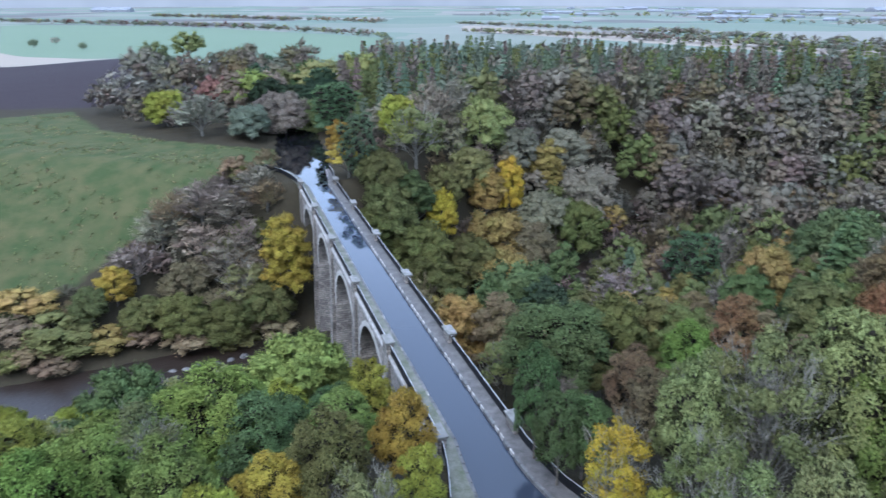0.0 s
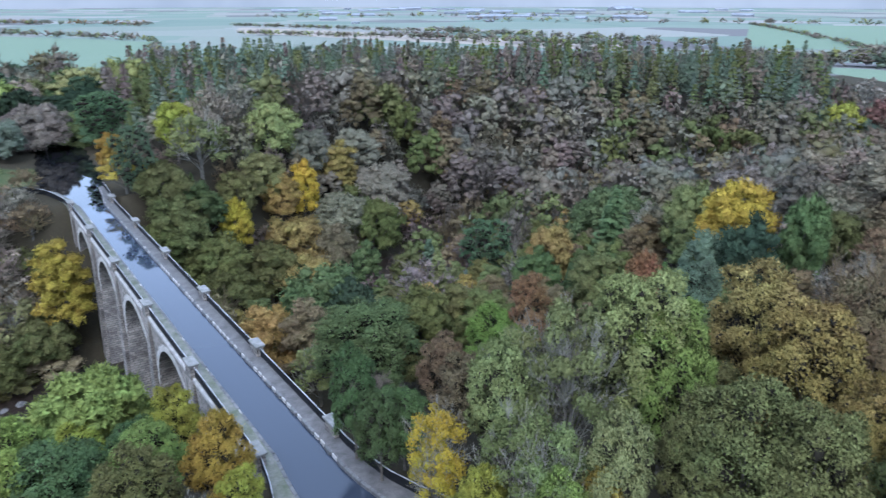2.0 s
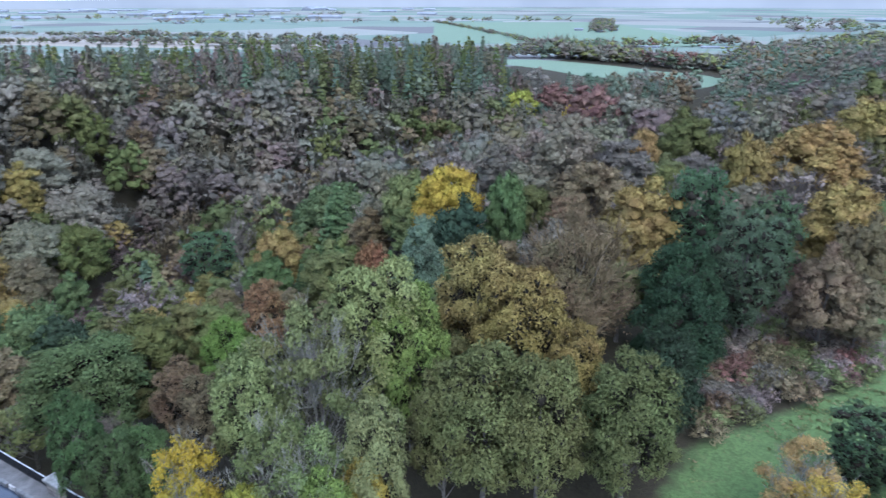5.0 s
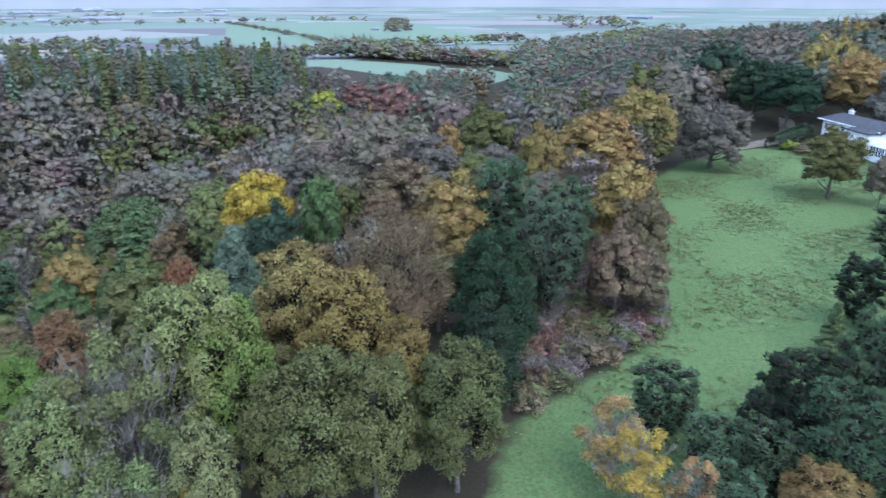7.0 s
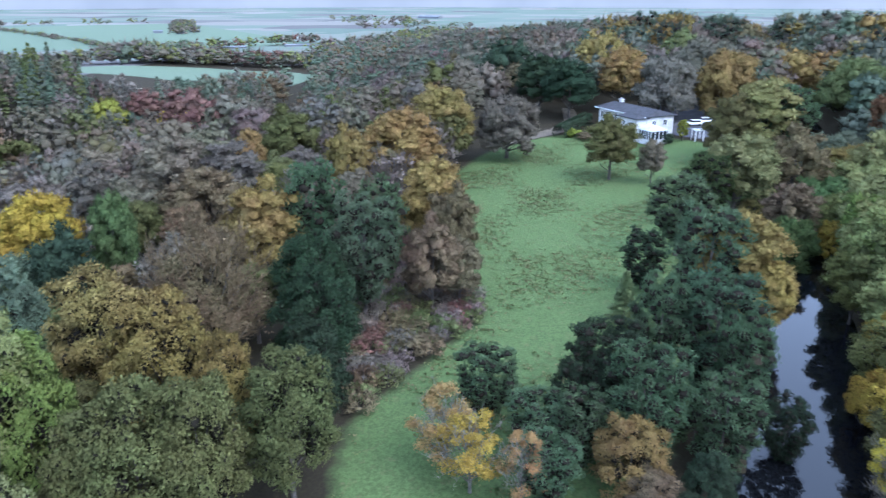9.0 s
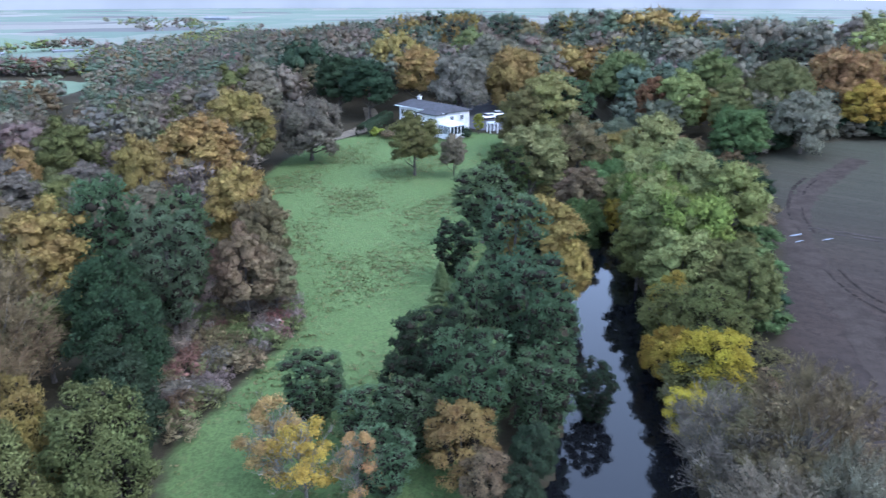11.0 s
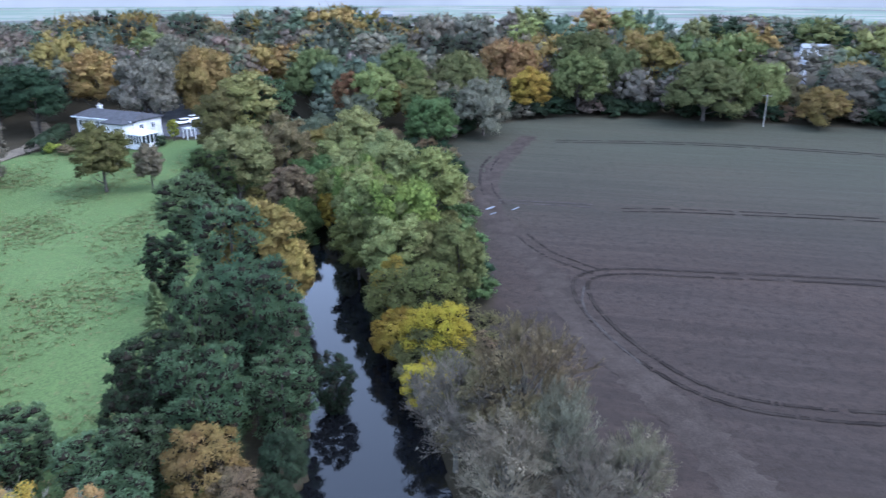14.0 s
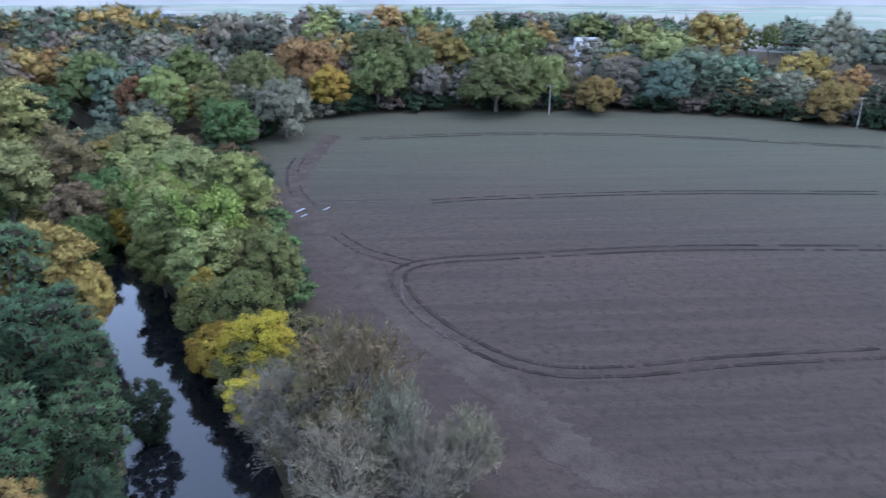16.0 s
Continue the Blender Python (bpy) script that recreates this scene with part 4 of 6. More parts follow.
def plant_mass(name, label):
    """All massed trees as one wood."""
    vs, fs, cs, ords, at = [], [], [], [], 0
    for crown, m, tint in MASS:
        n, k = len(crown.vertices), len(crown.loops)
        order = np.empty(k, np.int32)
        crown.loops.foreach_get("vertex_index", order)
        v, w = np.empty(n * 3, np.float32), np.empty(n * 3, np.float32)
        crown.vertices.foreach_get("co", v)
        crown.attributes["soft"].data.foreach_get("vector", w)
        M = np.array(m)
        vs.append(v.reshape(-1, 3) @ M[:3, :3].T + M[:3, 3])
        fs.append(unit(w.reshape(-1, 3) @ np.linalg.inv(M[:3, :3])))
        tones = np.tile((*tint, 1), (n, 1))
        if len(crown.materials) > 1:
            which = np.empty(k // 3, np.int32)
            crown.polygons.foreach_get("material_index", which)
            # pine cores keep their painted shade colour; pale twigs stay pale
            tones[np.unique(order.reshape(-1, 3)[which == 1])] = (0.026, 0.023, 0.017, 1) if crown.materials[1] == CROWN_SHADE else (0.2, 0.19, 0.15, 1)
        cs.append(tones)
        ords.append(order.reshape(-1, 3) + at)
        at += n
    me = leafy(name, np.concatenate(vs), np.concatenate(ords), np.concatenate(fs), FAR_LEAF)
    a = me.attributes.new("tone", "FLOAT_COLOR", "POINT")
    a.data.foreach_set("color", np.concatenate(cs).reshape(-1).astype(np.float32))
    MASS.clear()
    tagged(new(name, me), label, "woodland", kind="stuff")

# ---- trees that stand out, one by one ----
tree("broad", -17.5, 73.1, 11, 6.7, "fresh")
tree("broad", -18.8, 49.5, 12, 4.9, "fresh")
tree("broad", -36.1, 68.8, 10, 5.4, "green")
tree("broad", -7.3, 59.7, 10, 2.6, "lime")
tree("broad", -3.0, 45.0, 10, 2.4, "gold")
tree("broad", -1.6, 40.1, 8, 1.8, "lime")
tree("broad", -23.4, 37.7, 11, 3.8, "fresh")
tree("broad", -33.9, 46.8, 10, 3.0, "lime")
tree("thin", -22.4, 44.2, 10, 2.9, "moss")
tree("broad", -11.6, 38.4, 8, 2.7, "gold")
tree("broad", -8.3, 41.4, 10, 3.3, "olive")
tree("broad", -14.0, 33.6, 9, 2.2, "lime")
tree("thin", -4.6, 35.3, 9, 2.3, "moss")
tree("broad", -24.6, 34.3, 11, 3.4, "fresh")
tree("broad", -14.8, 47.6, 10, 4.0, "green")
tree("broad", -8.7, 50.9, 9, 3.2, "fresh")
tree("broad", -16.7, 35.4, 11, 3.1, "fresh")
tree("tall", -28.7, 121.4, 20, 5.2, "gold")
tree("bare", -49.4, 137.2, 9, 5.6, "mauve")
tree("bare", -43.8, 136.5, 8, 5.0, "mauve")
tree("bare", -54.7, 135.2, 8, 5.0, "brown")
tree("bare", -55.9, 131.6, 8, 5.0, "grey")
tree("bare", -47.6, 129.4, 8, 5.0, "grey")
tree("bare", -39.0, 141.8, 7, 4.3, "mauve")
tree("bare", -41.4, 125.9, 9, 5.6, "grey")
tree("broad", -47.7, 121.4, 8, 5.0, "brown")
tree("bare", -58.3, 123.9, 8, 5.0, "mauve")
tree("thin", -36.9, 120.5, 10, 4.7, "moss")
tree("broad", -62.9, 113.6, 7, 3.4, "moss")
tree("broad", -60.3, 118.5, 8, 3.4, "gold")
tree("broad", -46.2, 112.9, 8, 5.0, "olive")
tree("bush", -66.3, 108.8, 5, 5.3, "olive")
tree("bush", -75.2, 115.1, 4, 4.8, "tan")
tree("broad", -53.0, 112.4, 7, 4.3, "olive")
tree("broad", -38.3, 112.8, 8, 5.0, "olive")
tree("broad", -32.5, 118.3, 9, 4.7, "olive")
tree("bush", -74.0, 108.5, 4, 4.8, "brown")
tree("broad", -127.2, 306.3, 14, 8.7, "ash")
tree("broad", -152.3, 434.6, 15, 9.3, "moss")
tree("broad", -151.0, 379.1, 13, 7.3, "moss")
tree("broad", -78.3, 199.7, 10, 6.2, "lime")
tree("bare", -102.1, 226.3, 13, 8.1, "ash")
tree("broad", -71.6, 227.8, 11, 6.8, "plum")
tree("broad", -61.0, 225.8, 13, 8.1, "fresh")
tree("bare", -63.5, 184.2, 11, 6.8, "ash")
tree("broad", -49.9, 181.6, 9, 5.6, "fir")
tree("broad", -44.0, 195.4, 13, 7.0, "ash")
tree("broad", -43.4, 247.9, 15, 9.3, "sage")
tree("pine", -28.7, 188.8, 14, 6.4, "teal")
tree("broad", -28.0, 249.7, 16, 9.9, "sage")
tree("broad", -38.8, 199.6, 10, 6.2, "moss")
tree("broad", -478.2, 851.3, 9, 5.6, "fir")
tree("thin", -479.7, 903.4, 9, 5.6, "ash")
tree("broad", -399.8, 807.3, 8, 5.0, "fir")
tree("broad", -117.0, 419.4, 8, 4.8, "sage")
tree("broad", -24.1, 162.8, 9, 3.6, "gold")
tree("pine", -17.3, 141.4, 13, 4.1, "teal")
tree("thin", -19.8, 143.9, 8, 4.5, "gold")
tree("broad", -12.8, 139.9, 10, 5.4, "olive")
tree("broad", -11.1, 165.8, 14, 4.5, "lime")
tree("bare", -3.2, 168.9, 16, 5.7, "pale")
tree("bare", 2.9, 173.7, 16, 5.9, "pale")
tree("thin", -5.9, 151.3, 14, 6.1, "moss")
tree("broad", 9.0, 170.8, 14, 6.9, "sage")
tree("broad", -10.6, 135.3, 12, 6.1, "olive")
tree("broad", -6.4, 139.3, 12, 4.9, "green")
tree("broad", -0.2, 140.4, 13, 3.6, "yellow")
tree("broad", 6.0, 153.9, 13, 5.1, "sage")
tree("broad", 15.2, 156.8, 15, 3.8, "yellow")
tree("broad", 9.8, 152.4, 13, 4.3, "tan")
tree("broad", 1.0, 146.3, 13, 4.3, "olive")
tree("broad", 25.1, 170.4, 14, 5.6, "tan")
tree("broad", 18.9, 170.0, 14, 5.3, "ash")
tree("broad", 31.0, 177.6, 14, 6.5, "ash")
tree("broad", -14.2, 131.1, 11, 4.7, "olive")
tree("broad", -4.8, 133.3, 12, 7.0, "olive")
tree("broad", 11.6, 143.3, 13, 7.5, "tan")
tree("broad", 18.3, 143.1, 13, 7.5, "brown")
tree("broad", 5.3, 135.5, 12, 7.2, "olive")
tree("broad", -2.7, 129.7, 11, 6.8, "olive")
tree("broad", 13.5, 130.0, 12, 5.7, "tan")
tree("broad", 22.6, 153.7, 13, 7.0, "grey")
tree("broad", 35.4, 167.6, 14, 7.8, "ash")
tree("broad", 30.4, 153.8, 14, 6.6, "olive")
tree("broad", 12.2, 103.7, 15, 7.3, "green")
tree("broad", 15.5, 98.0, 13, 4.8, "dark")
tree("broad", 7.6, 49.2, 11, 2.1, "green")
tree("tall", 23.4, 126.5, 14, 3.4, "green")
tree("spire", 32.5, 108.3, 13, 3.6, "moss")
tree("broad", 19.7, 72.8, 12, 4.4, "olive")
tree("broad", 12.4, 69.0, 14, 6.2, "green")
tree("pine", 44.7, 117.5, 14, 4.8, "teal")
tree("tall", 30.3, 65.4, 13, 2.6, "rust")
tree("broad", 28.3, 73.4, 10, 4.0, "olive")
tree("broad", 17.9, 57.4, 10, 2.8, "brown")
tree("broad", 49.3, 99.9, 13, 4.2, "tan")
tree("broad", 42.2, 88.9, 11, 3.9, "green")
tree("broad", 69.4, 115.0, 15, 7.7, "green")
tree("broad", 45.6, 76.2, 11, 4.5, "olive")
tree("broad", 48.1, 71.7, 10, 1.8, "rust")
tree("thin", 12.0, 40.7, 10, 2.3, "yellow")
tree("broad", 9.0, 45.8, 9, 2.0, "green")
tree("broad", 11.1, 46.6, 8, 2.4, "green")
tree("bare", 30.3, 108.8, 11, 4.8, "mauve")
tree("bare", 53.9, 125.7, 14, 3.6, "mauve")
tree("broad", 61.5, 71.2, 17, 5.2, "amber")
tree("broad", 63.6, 82.9, 16, 3.9, "sage")
tree("spire", 63.1, 102.9, 16, 5.1, "green")
tree("broad", 64.4, 62.8, 15, 3.1, "green")
tree("broad", 56.8, 63.1, 13, 3.8, "dark")
tree("broad", 54.1, 66.4, 12, 3.2, "spruce")
tree("broad", 26.6, 76.6, 11, 4.4, "olive")
tree("broad", 24.8, 62.8, 10, 3.0, "fresh")
tree("broad", 46.7, 77.5, 11, 3.1, "green")
tree("broad", 46.4, 67.6, 11, 2.4, "rust")
tree("broad", 44.2, 55.8, 12, 3.1, "spruce")
tree("broad", 29.0, 41.7, 17, 4.7, "sage")
tree("broad", 29.8, 39.0, 15, 3.4, "fresh")
tree("thin", 22.5, 40.4, 15, 3.5, "moss")
tree("thin", 21.4, 42.7, 15, 2.9, "moss")
tree("broad", 18.2, 42.9, 13, 3.1, "sage")
tree("broad", 16.9, 48.2, 10, 2.8, "brown")
tree("broad", 40.1, 41.8, 16, 4.6, "tan")
tree("broad", 39.7, 36.1, 15, 4.3, "tan")
tree("bare", 49.6, 38.6, 17, 5.3, "brown")
tree("broad", 49.2, 39.8, 15, 4.0, "brown")
tree("broad", 29.0, 29.6, 14, 4.5, "olive")
tree("broad", 26.7, 31.2, 13, 2.7, "olive")
tree("broad", 31.4, 26.7, 14, 3.4, "olive")
tree("broad", 37.4, 23.7, 13, 3.8, "olive")
tree("broad", 38.2, 29.3, 13, 2.7, "tan")
tree("broad", 21.1, 31.7, 13, 2.4, "sage")
tree("thin", 16.2, 35.7, 12, 2.9, "moss")
tree("thin", 11.7, 39.6, 8, 1.7, "yellow")
tree("broad", 20.1, 31.5, 9, 2.0, "gold")
tree("broad", 13.4, 35.1, 9, 2.0, "lime")
tree("thin", 16.9, 32.4, 12, 2.3, "moss")
tree("broad", 16.9, 31.0, 10, 2.3, "fresh")
tree("broad", 70.6, 45.8, 15, 5.3, "tan")
tree("pine", 76.5, 42.0, 16, 4.4, "teal")
tree("pine", 68.1, 31.3, 15, 4.3, "teal")
tree("broad", 59.6, 33.2, 14, 4.2, "dark")
tree("broad", 50.9, 28.2, 13, 4.0, "dark")
tree("broad", 44.1, 25.3, 12, 3.1, "dark")
tree("broad", 116.4, 45.3, 17, 7.9, "tan")
tree("broad", 144.9, 47.1, 18, 7.2, "tan")
tree("broad", 103.1, 49.5, 16, 4.3, "tan")
tree("broad", 116.7, 68.1, 16, 6.1, "olive")
tree("broad", 156.4, 34.8, 14, 7.6, "mauve")
tree("pine", 78.4, 33.5, 14, 3.9, "teal")
tree("broad", 89.9, 30.5, 15, 4.9, "tan")
tree("broad", 82.0, 25.0, 13, 3.5, "brown")
tree("broad", 72.5, 24.6, 12, 3.5, "brown")
tree("thin", 215.9, 166.3, 14, 5.9, "orange")
tree("broad", 219.1, 176.5, 14, 7.1, "yellow")
tree("broad", 201.4, 188.9, 14, 6.6, "lime")
tree("broad", 107.4, 71.0, 14, 3.3, "orange")
tree("thin", 231.0, 210.4, 14, 6.9, "ash")
tree("broad", 214.1, 164.5, 27, 10.8, "plum")
tree("broad", 232.0, 199.4, 12, 7.4, "plum")
tree("broad", 221.6, 154.2, 27, 10.9, "ash")
tree("broad", 73.0, 119.8, 15, 5.8, "green")
tree("broad", 67.1, 90.8, 16, 5.0, "grey")
tree("broad", 47.6, 77.7, 11, 3.4, "olive")
tree("broad", 53.4, 105.5, 11, 4.0, "moss")
tree("broad", 75.1, 22.0, 9, 2.9, "brown")
tree("spire", 287.0, 73.6, 18, 3.4, "fir")
tree("pine", 63.0, -6.2, 13, 4.4, "teal")
tree("pine", 61.2, -1.2, 12, 3.0, "teal")
tree("pine", 55.0, 2.9, 10, 3.5, "dark")
tree("pine", 58.9, -8.3, 11, 2.7, "teal")
tree("pine", 49.6, -0.7, 11, 3.5, "teal")
tree("pine", 51.7, -6.7, 9, 3.2, "teal")
tree("pine", 56.4, -12.1, 7, 2.3, "dark")
tree("pine", 52.1, 4.8, 8, 2.3, "dark")
tree("pine", 78.3, -5.9, 14, 4.6, "teal")
tree("broad", 81.9, -9.3, 14, 5.8, "tan")
tree("broad", 77.3, -12.3, 10, 2.9, "tan")
tree("pine", 101.6, -2.9, 12, 4.7, "teal")
tree("pine", 87.3, 1.2, 8, 3.0, "dark")
tree("spire", 75.9, 2.6, 7, 2.2, "green")
tree("broad", 122.7, -11.7, 15, 6.7, "sage")
tree("pine", 117.2, -7.2, 12, 4.3, "green")
tree("broad", 132.5, -21.8, 15, 5.8, "brown")
tree("broad", 111.1, -18.7, 11, 4.2, "brown")
tree("broad", 106.1, -18.8, 8, 4.1, "green")
tree("broad", 45.4, 0.0, 8, 2.9, "tan")
tree("pine", 52.7, 12.9, 7, 3.1, "teal")
tree("pine", 48.6, 7.3, 6, 3.1, "teal")
tree("pine", 48.2, 3.8, 7, 2.5, "teal")
tree("pine", 42.9, 5.7, 6, 2.7, "teal")
tree("thin", 44.8, 14.3, 7, 2.7, "orange")
tree("thin", 42.5, 11.5, 7, 2.6, "gold")
tree("thin", 41.7, 7.4, 7, 1.7, "orange")
tree("broad", 42.7, -1.8, 6, 2.1, "brown")
# two dark trees added where the water's edge lies dark in shadow
tree("broad", 44.7, -5.5, 7, 1.9, "dark")
tree("broad", 42.1, -4.1, 6, 2.1, "dark")
tree("broad", 138.1, -37.2, 15, 5.9, "sage")
tree("broad", 107.7, -33.8, 15, 6.2, "sage")
tree("broad", 102.1, -40.6, 13, 4.8, "sage")
tree("broad", 96.8, -27.2, 13, 4.7, "sage")
tree("broad", 84.8, -28.8, 13, 6.2, "fresh")
tree("broad", 86.7, -23.0, 10, 3.6, "olive")
tree("broad", 73.5, -29.0, 11, 3.9, "olive")
tree("broad", 70.1, -30.7, 11, 3.3, "olive")
tree("broad", 69.5, -22.5, 9, 2.8, "gold")
tree("broad", 63.3, -24.1, 11, 3.9, "olive")
tree("broad", 55.4, -21.9, 10, 3.7, "yellow")
tree("thin", 50.7, -19.1, 7, 2.5, "yellow")
tree("broad", 63.8, -19.7, 7, 1.9, "gold")
tree("bare", 42.2, -24.1, 12, 4.9, "brown")
tree("bare", 43.7, -19.0, 10, 3.8, "grey")
tree("thin", 42.6, -21.7, 9, 4.1, "brown")
tree("bare", 36.3, -24.1, 10, 2.5, "pale")
tree("bare", 36.2, -19.6, 9, 3.4, "pale")
tree("bare", 33.2, -28.5, 7, 2.5, "pale")
tree("bare", 33.0, -24.4, 7, 2.8, "pale")
tree("broad", 109.0, -24.8, 8, 2.5, "gold")
tree("broad", 143.6, 10.4, 12.9, 5.6, "olive")
tree("broad", 143.0, 2.2, 9.05, 2.8, "grey")
tree("broad", 168.0, -62.2, 15, 5.3, "moss")
tree("broad", 152.4, -59.5, 12, 6.5, "green")
tree("broad", 190.8, -99.4, 18, 9.4, "orange")
tree("broad", 174.4, -97.3, 13, 5.9, "gold")
tree("broad", 188.4, -124.8, 19, 10.9, "moss")
tree("broad", 170.6, -110.7, 16, 8.3, "moss")
tree("broad", 175.7, -127.1, 16, 7.8, "moss")
tree("broad", 189.9, -146.4, 19, 7.8, "tan")
tree("broad", 178.6, -153.1, 18, 8.9, "moss")
tree("broad", 182.1, -79.7, 17, 8.2, "moss")
tree("broad", 158.8, -75.8, 14, 6.8, "ash")
tree("broad", 195.4, -66.9, 17, 7.2, "moss")
tree("broad", 176.9, -53.3, 16, 6.5, "sage")
tree("broad", 270.5, -48.0, 17, 9.2, "orange")
tree("broad", 219.1, -47.7, 17, 8.9, "moss")
tree("broad", 182.3, -48.1, 14, 4.7, "rust")
tree("broad", 166.1, -18.8, 18, 8.1, "sage")
tree("pine", 169.5, -24.6, 17, 6.9, "teal")
tree("broad", 160.7, -13.0, 15, 5.7, "olive")
tree("broad", 291.1, -72.5, 21, 12.4, "tan")
tree("broad", 294.1, -59.1, 20.5, 8.3, "fir")
tree("broad", 224.0, -67.0, 18, 8.1, "ash")
tree("broad", 244.6, -97.6, 20, 9.4, "ash")
tree("broad", 237.8, -109.3, 20, 9.7, "ash")
tree("broad", 237.0, -131.9, 20, 8.4, "sage")
tree("broad", 264.1, -137.3, 20, 6.4, "ash")
tree("broad", 249.7, -166.2, 21.7, 9.0, "orange")
tree("broad", 245.4, -179.5, 19, 11.8, "sage")
tree("broad", 232.3, -142.1, 19, 11.0, "spruce")
tree("broad", 212.9, 12.9, 18, 8.0, "tan")
tree("broad", 200.3, 27.1, 17, 7.5, "dark")
tree("broad", 208.5, 37.0, 17, 7.4, "dark")
tree("broad", 230.9, 51.8, 18, 9.2, "dark")
tree("broad", 249.1, -1.9, 18, 8.1, "moss")
tree("broad", 223.9, -8.3, 18, 9.7, "ash")
tree("broad", 201.7, 1.9, 17, 8.4, "ash")
tree("broad", 207.8, -13.9, 17, 8.4, "tan")
tree("broad", 267.8, -34.8, 20.8, 11.8, "tan")
tree("broad", 244.3, 23.4, 18, 9.1, "tan")
tree("broad", 177.2, -141.0, 19, 8.3, "tan")
tree("broad", 175.7, -168.4, 19, 9.7, "moss")
tree("broad", 150.2, -137.7, 16, 9.9, "moss")
tree("broad", 188.5, -191.0, 18, 8.6, "tan")
tree("broad", 147.5, -154.5, 15, 7.1, "sage")
tree("broad", 139.7, -179.4, 14, 8.7, "ash")
tree("broad", 133.7, -162.2, 10, 6.2, "tan")
tree("broad", 166.9, -222.5, 19, 10.7, "sage")
tree("broad", 148.2, -216.7, 18, 10.9, "sage")
tree("broad", 170.4, -280.3, 20, 12.4, "tan")
tree("broad", 130.1, -207.8, 16, 9.9, "spruce")
tree("broad", 127.6, -185.3, 14, 8.7, "spruce")
tree("broad", 122.6, -220.5, 14, 8.7, "spruce")
tree("broad", 110.0, -235.6, 15, 9.3, "tan")
tree("broad", 103.4, -212.7, 12, 7.4, "ash")
tree("broad", 92.4, -231.2, 14, 5.0, "orange")
tree("broad", 88.6, -209.4, 11, 6.8, "tan")
tree("broad", 118.5, -303.4, 17, 9.8, "fir")
tree("broad", 165.4, -298.5, 15, 3.8, "moss")
tree("broad", 163.2, -312.2, 15, 5.0, "moss")
tree("broad", 163.8, -334.3, 15, 6.4, "fir")
tree("broad", 119.3, -275.2, 25.8, 7.7, "ash")
tree("broad", 213.4, -187.7, 20, 6.9, "moss")
tree("broad", 250.1, -169.6, 21, 8.3, "orange")
tree("broad", 241.9, -186.4, 19, 11.8, "spruce")
tree("broad", 270.6, -149.7, 20, 11.8, "moss")
tree("bush", -68.4, 104.5, 3, 3.6, "brown")
tree("bush", -63.3, 106.7, 3, 3.6, "olive")
tree("bush", -58.1, 108.9, 3, 3.6, "tan")
tree("bush", -53.1, 111.0, 3, 3.6, "brown")
tree("bush", -71.1, 102.3, 2.5, 3.0, "olive")
tree("bush", -36.9, 113.1, 3, 3.6, "olive")
tree("bush", -31.4, 116.0, 3.5, 4.2, "brown")
tree("bush", -45.1, 110.7, 3, 3.6, "brown")
tree("bush", -64.3, 101.6, 2.5, 3.0, "brown")

# ---- the woods ----
LANE = [(140.5, -162.7), (393, -455), (402, -447), (146.2, -159.2)]   # the village street
HOUSE_PLOT = [(174, 26), (188, 34), (206, 30), (206, 14), (222, 8), (236, 2), (224, -12), (190, -16), (172, -6)]


def tone_at(x, y, tones, rs):
    """Neighbouring trees tend to share a tone."""
    k = 0.5 + 0.5 * noise.noise(Vector((x / 34, y / 34, 3.7))) * 1.6 + rs.gauss(0, 0.16)
    return tones[min(len(tones) - 1, max(0, int(k * len(tones))))]


